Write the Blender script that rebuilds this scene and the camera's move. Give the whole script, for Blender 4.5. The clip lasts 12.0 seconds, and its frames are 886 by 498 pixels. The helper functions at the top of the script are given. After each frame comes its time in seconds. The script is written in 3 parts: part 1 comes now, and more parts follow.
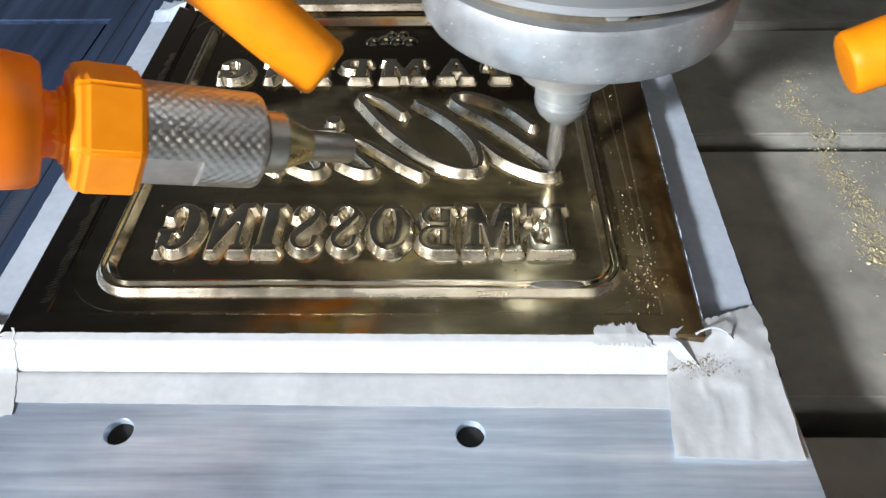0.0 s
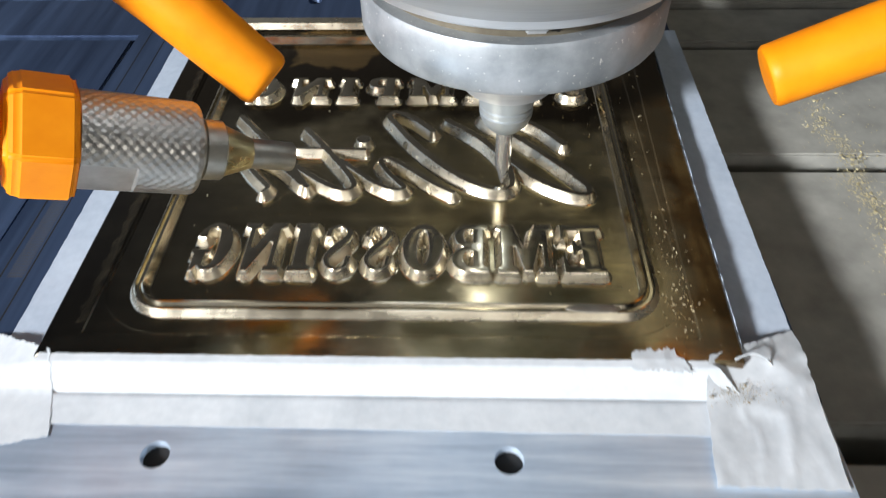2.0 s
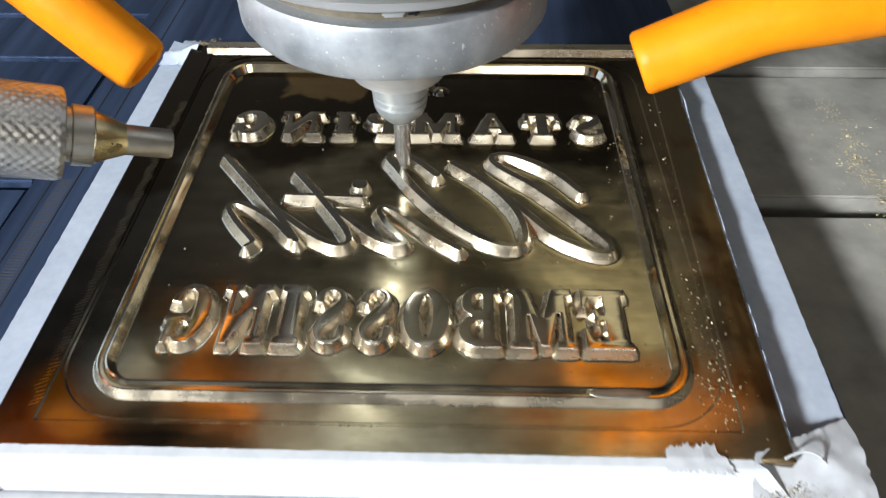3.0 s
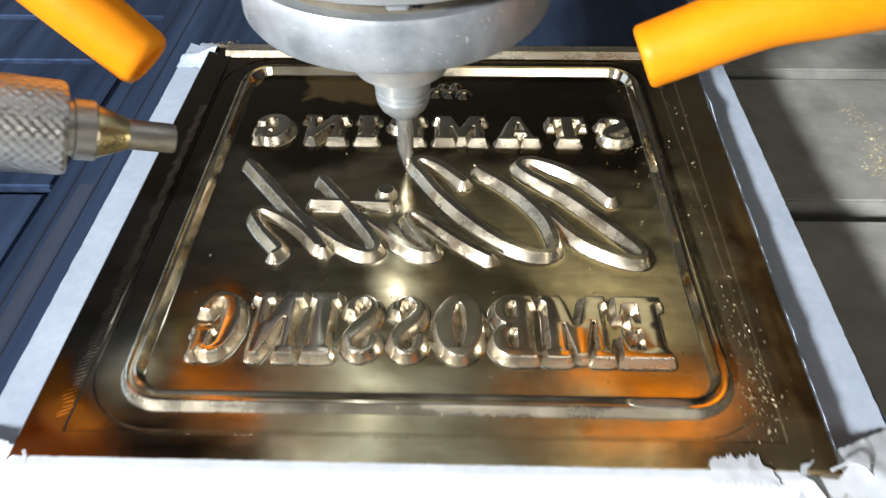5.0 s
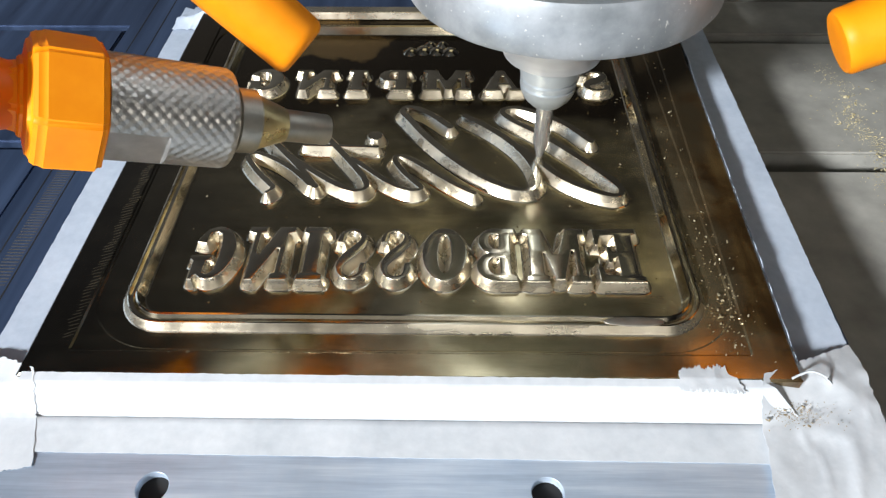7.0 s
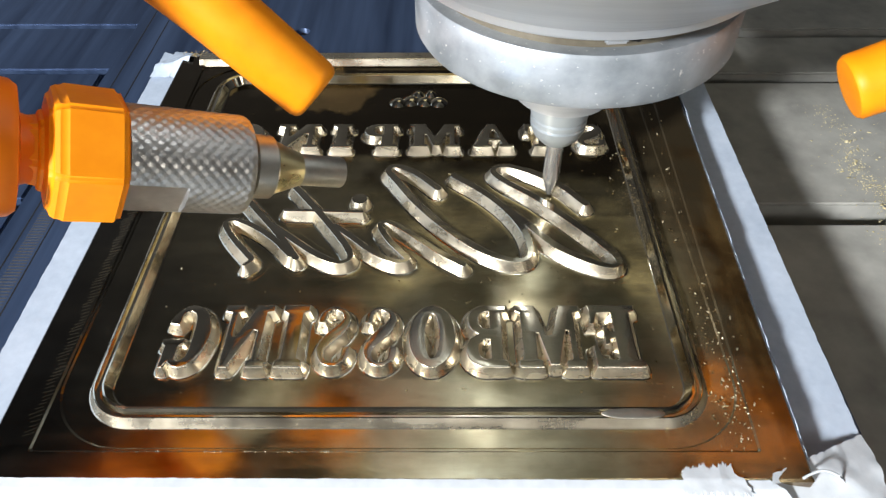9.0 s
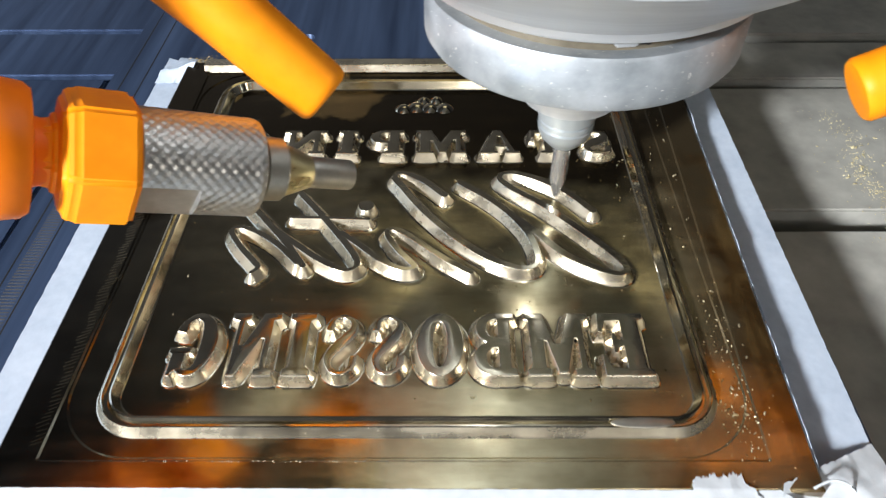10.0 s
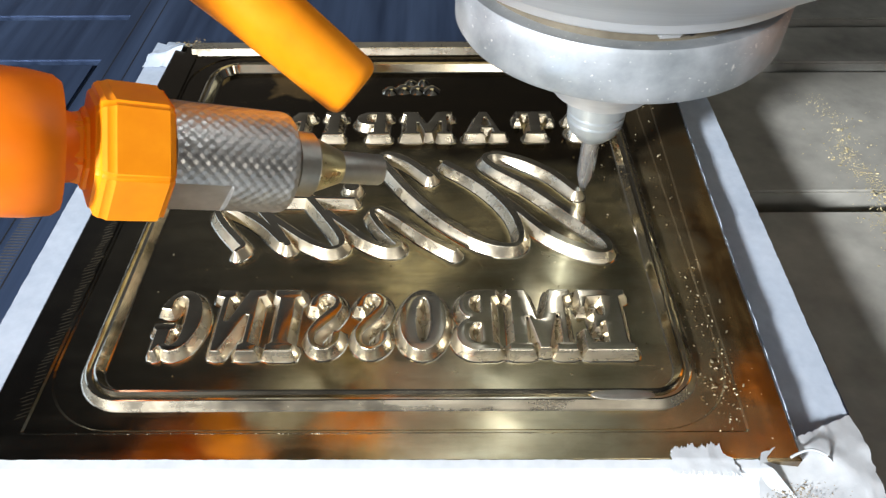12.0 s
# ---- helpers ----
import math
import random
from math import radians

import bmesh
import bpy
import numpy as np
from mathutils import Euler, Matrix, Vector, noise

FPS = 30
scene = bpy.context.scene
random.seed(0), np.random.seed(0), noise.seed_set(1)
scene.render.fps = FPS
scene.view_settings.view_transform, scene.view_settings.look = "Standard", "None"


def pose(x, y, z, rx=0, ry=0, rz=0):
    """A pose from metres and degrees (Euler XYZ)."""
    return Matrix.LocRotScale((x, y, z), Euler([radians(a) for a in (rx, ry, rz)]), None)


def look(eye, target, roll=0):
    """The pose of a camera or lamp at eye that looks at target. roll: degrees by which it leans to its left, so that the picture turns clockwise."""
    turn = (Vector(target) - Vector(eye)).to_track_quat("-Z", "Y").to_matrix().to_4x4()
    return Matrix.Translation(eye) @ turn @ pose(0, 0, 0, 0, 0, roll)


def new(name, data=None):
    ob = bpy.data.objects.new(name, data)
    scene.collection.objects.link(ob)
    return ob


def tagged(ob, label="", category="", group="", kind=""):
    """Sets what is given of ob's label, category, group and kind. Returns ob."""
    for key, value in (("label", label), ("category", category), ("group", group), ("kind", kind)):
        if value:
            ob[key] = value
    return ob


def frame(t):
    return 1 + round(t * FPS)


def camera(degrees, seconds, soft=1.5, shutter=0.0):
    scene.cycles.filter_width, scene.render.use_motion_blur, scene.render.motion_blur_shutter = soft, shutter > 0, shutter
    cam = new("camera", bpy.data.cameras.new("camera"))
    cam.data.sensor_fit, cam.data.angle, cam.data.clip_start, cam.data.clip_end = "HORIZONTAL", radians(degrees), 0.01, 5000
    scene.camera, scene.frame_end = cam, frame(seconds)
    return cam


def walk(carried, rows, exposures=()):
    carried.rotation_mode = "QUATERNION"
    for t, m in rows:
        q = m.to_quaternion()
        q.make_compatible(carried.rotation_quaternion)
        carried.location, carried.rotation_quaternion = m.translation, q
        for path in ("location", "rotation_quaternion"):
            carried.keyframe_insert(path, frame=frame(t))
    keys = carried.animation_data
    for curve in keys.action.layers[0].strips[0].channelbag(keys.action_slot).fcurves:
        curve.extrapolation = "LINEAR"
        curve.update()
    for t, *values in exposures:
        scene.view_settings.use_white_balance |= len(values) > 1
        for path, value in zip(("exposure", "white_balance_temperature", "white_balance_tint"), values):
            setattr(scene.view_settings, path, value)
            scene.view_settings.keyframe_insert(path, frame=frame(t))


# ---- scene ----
cam = camera(64.0, 12.0, soft=1.3, shutter=0.5)
# seconds, eye in millimetres, degrees down, turn, lean
PATH = [
    (0, 18.24, -94.91, 102.23, 46.234, 1.344, 0.955),
    (0.5, 18.19, -95.39, 102.55, 45.983, 1.634, 1.009),
    (1, 16.56, -96.31, 102.28, 45.796, 1.869, 1.066),
    (1.5, 13.46, -97.79, 103.28, 45.105, 2.007, 1.109),
    (2, 12.60, -97.14, 103.43, 45.367, 1.953, 1.025),
    (2.5, 12.02, -96.30, 103.74, 45.714, 1.620, 0.680),
    (3, 10.70, -96.81, 100.20, 45.232, 1.698, 0.450),
    (3.2, 9.22, -97.17, 99.42, 45.212, 1.566, 0.298),
    (4.8, 6.04, -97.21, 96.52, 44.992, 1.671, 0.182),
    (5, 4.58, -97.49, 99.54, 45.223, 1.567, 0.427),
    (5.5, 4.29, -98.42, 103.50, 45.430, 1.460, 0.366),
    (6, 3.49, -97.17, 102.45, 45.299, 1.236, 0.407),
    (6.5, 4.37, -95.46, 96.44, 45.682, 1.299, 0.266),
    (6.7, 5.12, -95.09, 96.05, 45.644, 1.164, 0.287),
    (8.3, 10.11, -89.36, 96.49, 44.921, 0.273, 0.080),
    (8.5, 9.83, -88.11, 97.30, 44.925, 0.190, 0.165),
    (9, 7.62, -90.71, 100.13, 45.079, 0.347, 0.283),
    (9.5, 6.67, -91.52, 100.70, 44.945, 0.540, 0.368),
    (10, 6.32, -91.17, 100.47, 44.847, 0.399, 0.338),
    (10.5, 7.10, -91.56, 99.29, 44.838, 0.079, 0.201),
    (11, 6.98, -91.12, 100.22, 45.029, 0.238, 0.293),
    (11.5, 6.97, -90.93, 100.05, 45.099, 0.224, 0.345),
    (12, 8.89, -89.41, 98.79, 45.280, 0.112, 0.301),
]
walk(cam, [(t, pose(x / 1000, y / 1000, z / 1000, 90 - down, 0, turn) @ pose(0, 0, 0, 0, 0, -lean))
           for t, x, y, z, down, turn, lean in PATH], exposures=[(0.0, -0.14), (2.5, -0.12), (5.0, 0.08), (6.0, -0.10), (6.5, -0.06), (8.3, -0.03), (9.5, 0.20), (10.5, 0.16), (12.0, 0.10)])
# seconds, travel of the machine table towards the front, in millimetres
TABLE = [
    (0, 0.00),
    (0.2, -3.10),
    (0.5, -11.69),
    (1, -26.12),
    (1.5, -22.27),
    (2, -4.14),
    (2.2, 0.80),
    (2.4, -3.90),
    (2.5, -6.83),
    (3, -23.76),
    (3.2, -27.80),
    (4.8, -31.89),
    (5, -26.65),
    (5.5, -9.77),
    (6, 2.05),
    (6.5, -9.67),
    (6.7, -10.94),
    (8.3, -11.07),
    (8.5, -16.14),
    (9, -21.58),
    (9.5, -28.66),
    (10, -22.95),
    (10.5, -19.50),
    (11, -20.96),
    (11.5, -18.65),
    (12, -18.28),
]
# seconds, sideways place of the spindle and its lift, in millimetres
HEAD = [
    (0, 39.83, 0.26),
    (0.5, 25.98, -0.03),
    (1, 11.01, -0.02),
    (1.5, 9.08, 0.04),
    (2, 21.84, 0.18),
    (2.2, 20.40, 0.20),
    (2.5, 12.49, 0.26),
    (3, -1.32, 0.03),
    (3.2, -3.65, -0.18),
    (4.8, -9.54, 0.00),
    (5, -6.64, 0.14),
    (5.5, 4.62, 0.60),
    (6, 21.53, 0.25),
    (6.5, 24.23, -0.48),
    (6.7, 23.61, 0.25),
    (8.3, 39.73, 0.05),
    (8.5, 34.59, -0.03),
    (9, 29.73, -0.62),
    (9.5, 21.05, 0.59),
    (10, 29.88, -0.55),
    (10.5, 35.33, 0.54),
    (11, 32.09, -0.43),
    (11.5, 32.49, 0.08),
    (12, 38.37, -0.86),
]

# ---- light ----
world = bpy.data.worlds.new("workshop")
world.use_nodes = True
scene.world = world
world.node_tree.nodes["Background"].inputs[0].default_value = (0.55, 0.62, 0.75, 1)
world.node_tree.nodes["Background"].inputs[1].default_value = 0.006


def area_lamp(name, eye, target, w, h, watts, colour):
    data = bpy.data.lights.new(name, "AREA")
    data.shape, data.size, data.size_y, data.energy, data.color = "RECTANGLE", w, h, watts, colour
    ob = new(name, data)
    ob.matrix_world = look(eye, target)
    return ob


area_lamp("work_light", (-0.92, -0.97, 0.62), (0.02, 0.02, 0.0), 0.14, 0.14, 48.0, (0.97, 0.98, 1.0))
# two unseen fills added in front, to brighten the raised flanks
area_lamp("flank_fill", (0.16, -0.56, 0.27), (0.02, 0.0, 0.0), 0.30, 0.12, 0.52, (1.0, 0.96, 0.90))
area_lamp("front_fill", (0.05, -0.70, 0.46), (0.0, 0.0, 0.0), 0.80, 0.60, 0.35, (1.0, 0.97, 0.92))
# unseen bluish fill added on the left for a cool sheen
area_lamp("blue_fill", (-1.20, 0.25, 0.42), (-0.06, 0.03, 0.0), 1.0, 0.70, 2.6, (0.58, 0.74, 1.0))
# added warm lamp, only there to give the brass floor its glow
area_lamp("back_glow_fill", (0.10, 0.43, 0.76), (0.03, 0.0, 0.0), 0.40, 0.46, 0.36, (1.0, 0.92, 0.64))


# ---- materials ----
def node_mat(name):
    m = bpy.data.materials.new(name)
    m.use_nodes = True
    nt = m.node_tree
    return m, nt, nt.nodes["Principled BSDF"]


def coords(nt, scale=(1, 1, 1)):
    tc = nt.nodes.new("ShaderNodeTexCoord")
    mp = nt.nodes.new("ShaderNodeMapping")
    mp.inputs["Scale"].default_value = scale
    nt.links.new(tc.outputs["Object"], mp.inputs[0])
    return mp.outputs[0]


def noise_tex(nt, vec, scale, detail=4.0, rough=0.55):
    n = nt.nodes.new("ShaderNodeTexNoise")
    n.inputs["Scale"].default_value, n.inputs["Detail"].default_value, n.inputs["Roughness"].default_value = scale, detail, rough
    nt.links.new(vec, n.inputs["Vector"])
    return n.outputs["Fac"]


def ramp(nt, fac, stops):
    r = nt.nodes.new("ShaderNodeValToRGB")
    els = r.color_ramp.elements
    while len(els) < len(stops):
        els.new(0.5)
    for e, (p, c) in zip(els, stops):
        e.position, e.color = p, (*c, 1) if len(c) == 3 else c
    nt.links.new(fac, r.inputs[0])
    return r.outputs[0]


def mix_rgb(nt, fac, a, b, mode="MIX"):
    n = nt.nodes.new("ShaderNodeMix")
    n.data_type, n.blend_type = "RGBA", mode
    for sock, v in ((n.inputs[0], fac), (n.inputs[6], a), (n.inputs[7], b)):
        if isinstance(v, (int, float)):
            sock.default_value = v
        elif isinstance(v, tuple):
            sock.default_value = (*v, 1)
        else:
            nt.links.new(v, sock)
    return n.outputs[2]


def bump(nt, bsdf, height, strength, dist):
    b = nt.nodes.new("ShaderNodeBump")
    b.inputs["Strength"].default_value, b.inputs["Distance"].default_value = strength, dist
    nt.links.new(height, b.inputs["Height"])
    nt.links.new(b.outputs[0], bsdf.inputs["Normal"])


def surface(name, lo, hi, rough=(0.4, 0.6), metal=0.0, scale=200.0, stretch=(1, 1, 1), bump_amt=0.2, bump_dist=0.0002, fine=3.0):
    """A two-scale surface: colour between lo and hi, roughness between two values, fine relief."""
    m, nt, b = node_mat(name)
    v = coords(nt, stretch)
    big = noise_tex(nt, v, scale, 5)
    small = noise_tex(nt, v, scale * fine, 3)
    both = mix_rgb(nt, 0.4, big, small)
    nt.links.new(ramp(nt, both, [(0.3, lo), (0.7, hi)]), b.inputs["Base Color"])
    nt.links.new(ramp(nt, big, [(0.3, (rough[0],) * 3), (0.7, (rough[1],) * 3)]), b.inputs["Roughness"])
    b.inputs["Metallic"].default_value = metal
    bump(nt, b, small, bump_amt, bump_dist)
    return m


def gold_reflection(nt, v):
    """Mask of an uneven golden reflection painted inside the dark far part."""
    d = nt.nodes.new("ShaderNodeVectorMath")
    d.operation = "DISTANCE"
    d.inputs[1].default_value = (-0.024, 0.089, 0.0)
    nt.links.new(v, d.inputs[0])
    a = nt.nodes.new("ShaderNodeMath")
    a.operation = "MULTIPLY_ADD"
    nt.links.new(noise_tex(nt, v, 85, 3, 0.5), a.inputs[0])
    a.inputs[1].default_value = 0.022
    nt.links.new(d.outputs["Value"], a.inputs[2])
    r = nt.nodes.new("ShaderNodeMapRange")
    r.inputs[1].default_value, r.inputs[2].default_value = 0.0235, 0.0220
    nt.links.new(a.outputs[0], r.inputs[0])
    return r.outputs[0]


def brass_material(name, rough, oiled, dull=(0.42, 0.32, 0.16), clean=(0.84, 0.69, 0.40)):
    m, nt, b = node_mat(name)
    v = coords(nt)
    fine = noise_tex(nt, coords(nt, (1, 0.12, 1)), 900, 3)
    big = noise_tex(nt, v, 70, 6, 0.65)
    drag = noise_tex(nt, coords(nt, (0.22, 1, 1)), 210, 5, 0.7)
    tone = ramp(nt, mix_rgb(nt, 0.45, big, drag), [(0.38, dull), (0.62, clean)])
    passes = mix_rgb(nt, 0.5, noise_tex(nt, v, 130, 6, 0.65), noise_tex(nt, coords(nt, (0.12, 1, 1)), 260, 4, 0.6))
    nt.links.new(ramp(nt, passes, [(0.36, (rough * 0.55,) * 3), (0.66, (rough * 1.55,) * 3)]), b.inputs["Roughness"])
    b.inputs["Metallic"].default_value = 1.0
    if oiled:
        # amber cutting oil lies along the edge of the plate
        tc = nt.nodes.new("ShaderNodeTexCoord")
        sep = nt.nodes.new("ShaderNodeSeparateXYZ")
        nt.links.new(tc.outputs["Object"], sep.inputs[0])
        shift = nt.nodes.new("ShaderNodeMath")
        shift.operation = "MULTIPLY_ADD"
        nt.links.new(noise_tex(nt, v, 60, 4), shift.inputs[0])
        shift.inputs[1].default_value = 0.022
        nt.links.new(sep.outputs[0], shift.inputs[2])
        mask = nt.nodes.new("ShaderNodeMapRange")
        mask.inputs[1].default_value, mask.inputs[2].default_value = 0.054, 0.072
        nt.links.new(shift.outputs[0], mask.inputs[0])
        runs = mix_rgb(nt, 0.5, noise_tex(nt, coords(nt, (1, 0.10, 1)), 190, 5, 0.65), noise_tex(nt, v, 75, 5, 0.7))
        amber = ramp(nt, runs, [(0.36, (0.035, 0.022, 0.010)), (0.50, (0.11, 0.062, 0.022)), (0.64, (0.25, 0.16, 0.06))])
        tone = mix_rgb(nt, mask.outputs[0], tone, amber)
        met = nt.nodes.new("ShaderNodeMapRange")
        met.inputs[3].default_value, met.inputs[4].default_value = 1.0, 0.72
        nt.links.new(mask.outputs[0], met.inputs[0])
        # used oil along the other edge, widened inward by a painted dark reflection
        smear = nt.nodes.new("ShaderNodeMath")
        smear.operation = "MULTIPLY_ADD"
        nt.links.new(noise_tex(nt, v, 55, 4), smear.inputs[0])
        smear.inputs[1].default_value = 0.030
        nt.links.new(sep.outputs[0], smear.inputs[2])
        smut_and_reflection = nt.nodes.new("ShaderNodeMapRange")
        smut_and_reflection.inputs[1].default_value, smut_and_reflection.inputs[2].default_value = -0.004, -0.046
        smut_and_reflection.inputs[4].default_value = 0.88
        nt.links.new(smear.outputs[0], smut_and_reflection.inputs[0])
        tone = mix_rgb(nt, smut_and_reflection.outputs[0], tone, (0.10, 0.097, 0.092))
        nt.links.new(met.outputs[0], b.inputs["Metallic"])
    if oiled:
        # the machine's dark reflection, painted over the far part, with a golden one inside
        far_dark = nt.nodes.new("ShaderNodeMath")
        far_dark.operation = "MULTIPLY_ADD"
        nt.links.new(noise_tex(nt, v, 38, 3, 0.5), far_dark.inputs[0])
        far_dark.inputs[1].default_value = 0.075
        nt.links.new(sep.outputs[1], far_dark.inputs[2])
        dark_reflection = nt.nodes.new("ShaderNodeMapRange")
        dark_reflection.inputs[1].default_value, dark_reflection.inputs[2].default_value = 0.086, 0.094
        nt.links.new(far_dark.outputs[0], dark_reflection.inputs[0])
        tone = mix_rgb(nt, dark_reflection.outputs[0], tone, mix_rgb(nt, gold_reflection(nt, v), (0.10, 0.075, 0.04), (0.66, 0.44, 0.18)))
    nt.links.new(tone, b.inputs["Base Color"])
    b.inputs["Coat Weight"].default_value, b.inputs["Coat Roughness"].default_value = 0.25, 0.06
    grain = mix_rgb(nt, 0.5, fine, noise_tex(nt, v, 2600, 3, 0.7))
    waves = mix_rgb(nt, 0.5, noise_tex(nt, v, 260, 2), noise_tex(nt, coords(nt, (0.3, 1, 1)), 620, 2))
    bump(nt, b, mix_rgb(nt, 0.25, waves, grain), 0.30, 0.00008)
    return m


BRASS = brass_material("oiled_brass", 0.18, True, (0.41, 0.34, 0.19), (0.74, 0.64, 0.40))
BRASS_CUT = brass_material("freshly_cut_brass", 0.125, False, (0.62, 0.54, 0.38), (0.90, 0.82, 0.63))
BRASS_FLANK = brass_material("milled_brass_flank", 0.27, False, (0.58, 0.51, 0.38), (0.88, 0.81, 0.65))
BRASS_FLANK.node_tree.nodes["Principled BSDF"].inputs["Metallic"].default_value = 0.95
OIL = surface("amber_oil", (0.10, 0.07, 0.03), (0.22, 0.16, 0.07), (0.03, 0.08), 0.3, 300, (1, 1, 1), 0.02)
SWARF = surface("dull_brass_swarf", (0.36, 0.31, 0.17), (0.74, 0.66, 0.42), (0.4, 0.6), 0.4, 400)
CHIP = surface("brass_chip", (0.42, 0.32, 0.15), (0.95, 0.88, 0.66), (0.3, 0.5), 0.7, 400)
def streaky_aluminium():
    """Aluminium with long milling streaks, short scratches and dull smears."""
    m, nt, b = node_mat("streaky_aluminium")
    streak = noise_tex(nt, coords(nt, (0.05, 1.0, 1)), 420, 4, 0.7)
    band = noise_tex(nt, coords(nt, (0.10, 1.0, 1)), 95, 3, 0.6)
    smear = noise_tex(nt, coords(nt), 48, 5, 0.65)
    tone = mix_rgb(nt, 0.22, mix_rgb(nt, 0.4, streak, band), smear)
    nt.links.new(ramp(nt, tone, [(0.34, (0.27, 0.345, 0.455)), (0.5, (0.47, 0.57, 0.69)), (0.66, (0.74, 0.83, 0.92))]), b.inputs["Base Color"])
    nt.links.new(ramp(nt, smear, [(0.35, (0.3,) * 3), (0.65, (0.52,) * 3)]), b.inputs["Roughness"])
    b.inputs["Metallic"].default_value = 0.42
    bump(nt, b, streak, 0.3, 0.00012)
    return m


ALUMINIUM = streaky_aluminium()
BLUED = surface("blued_plate_steel", (0.014, 0.027, 0.062), (0.08, 0.125, 0.23), (0.32, 0.5), 0.5, 60, (1.6, 0.08, 1), 0.2, 0.0002)
IRON = surface("dull_grey_iron", (0.26, 0.26, 0.24), (0.47, 0.47, 0.43), (0.45, 0.7), 0.1, 60, (1, 1, 1), 0.15, 0.0003)
COLUMN = surface("black_machine_paint", (0.009, 0.009, 0.011), (0.022, 0.022, 0.025), (0.5, 0.7), 0.0, 12)
DARK = surface("dark_painted_steel", (0.05, 0.05, 0.052), (0.08, 0.08, 0.082), (0.5, 0.7), 0.0, 12)
# near-black that stands for shade in slots and holes, also for scored lines
BLACK = surface("shade_and_line_black", (0.006, 0.006, 0.006), (0.014, 0.013, 0.012), (0.6, 0.8), 0.0, 50)
STEEL = surface("brushed_steel", (0.50, 0.52, 0.54), (0.68, 0.70, 0.72), (0.36, 0.48), 0.72, 80, (0.3, 0.3, 3), 0.06, 0.0001)
GROOVE = surface("brown_tarnished_steel", (0.11, 0.095, 0.068), (0.23, 0.20, 0.145), (0.4, 0.6), 0.4, 150)


def wet_steel():
    """Bluish steel with the mottle of dried oil and bright specks of chips."""
    m, nt, b = node_mat("oil_spattered_steel")
    cloud = noise_tex(nt, coords(nt), 110, 5, 0.65)
    fleck = noise_tex(nt, coords(nt), 1500, 2, 0.5)
    tone = ramp(nt, cloud, [(0.34, (0.25, 0.28, 0.30)), (0.66, (0.42, 0.45, 0.48))])
    nt.links.new(mix_rgb(nt, ramp(nt, fleck, [(0.69, (0, 0, 0)), (0.75, (0.8, 0.8, 0.8))]), tone, (0.9, 0.9, 0.86)), b.inputs["Base Color"])
    nt.links.new(ramp(nt, cloud, [(0.35, (0.42,) * 3), (0.65, (0.6,) * 3)]), b.inputs["Roughness"])
    b.inputs["Metallic"].default_value = 0.5
    bump(nt, b, mix_rgb(nt, 0.6, cloud, fleck), 0.12, 0.0002)
    return m


WET_STEEL = wet_steel()
GREY_STEEL = surface("blued_steel", (0.36, 0.40, 0.42), (0.46, 0.50, 0.52), (0.34, 0.45), 0.55, 90)
CARBIDE = surface("polished_carbide", (0.52, 0.53, 0.54), (0.60, 0.61, 0.62), (0.22, 0.3), 0.85, 80, (1, 1, 0.1), 0.03)
NICKEL = surface("nickelled_brass", (0.38, 0.36, 0.30), (0.56, 0.53, 0.46), (0.34, 0.5), 0.95, 220)
KNURL = surface("dulled_nickel", (0.42, 0.41, 0.38), (0.60, 0.58, 0.54), (0.32, 0.46), 0.95, 220)
GOLDEN = surface("bare_brass", (0.55, 0.45, 0.22), (0.72, 0.62, 0.36), (0.25, 0.4), 0.95, 220)
ORANGE = surface("orange_plastic", (0.86, 0.25, 0.004), (0.95, 0.32, 0.006), (0.38, 0.52), 0.0, 120, (1, 1, 1), 0.05, 0.0002)
RED_ORANGE = surface("deep_orange_plastic", (0.80, 0.165, 0.004), (0.88, 0.21, 0.006), (0.35, 0.5), 0.0, 120, (1, 1, 1), 0.05, 0.0002)
for m in (ORANGE, RED_ORANGE):
    m.node_tree.nodes["Principled BSDF"].inputs["Specular IOR Level"].default_value = 0.22
DUST = surface("brown_brass_dust", (0.22, 0.17, 0.09), (0.42, 0.34, 0.2), (0.5, 0.7), 0.3, 400)
TAPE = surface("white_masking_tape", (0.50, 0.545, 0.585), (0.67, 0.71, 0.745), (0.75, 0.9), 0.0, 90, (1, 1, 1), 0.2, 0.0002, 6.0)

BLUISH_TAPE = surface("bluish_masking_tape", (0.38, 0.46, 0.57), (0.53, 0.61, 0.72), (0.75, 0.9), 0.0, 90, (1, 1, 1), 0.2, 0.0002, 6.0)


# ---- mesh helpers ----
from mathutils.geometry import tessellate_polygon

MM = 0.001


def put(name, bm, material, parent=None, label="", smooth=False):
    me = bpy.data.meshes.new(name)
    bm.normal_update()
    bm.to_mesh(me)
    bm.free()
    me.materials.append(material)
    if smooth:
        for p in me.polygons:
            p.use_smooth = True
    ob = new(name, me)
    if parent:
        ob.parent = parent
    return tagged(ob, label)


def part(name, bm, material, parent, label="", smooth=False):
    return put(name, bm, material, parent, label, smooth)


def empty(name, label, category, m=None, **kw):
    ob = new(name)
    ob.empty_display_size = 0.005
    if m:
        ob.matrix_world = m
    return tagged(ob, label, category, **kw)


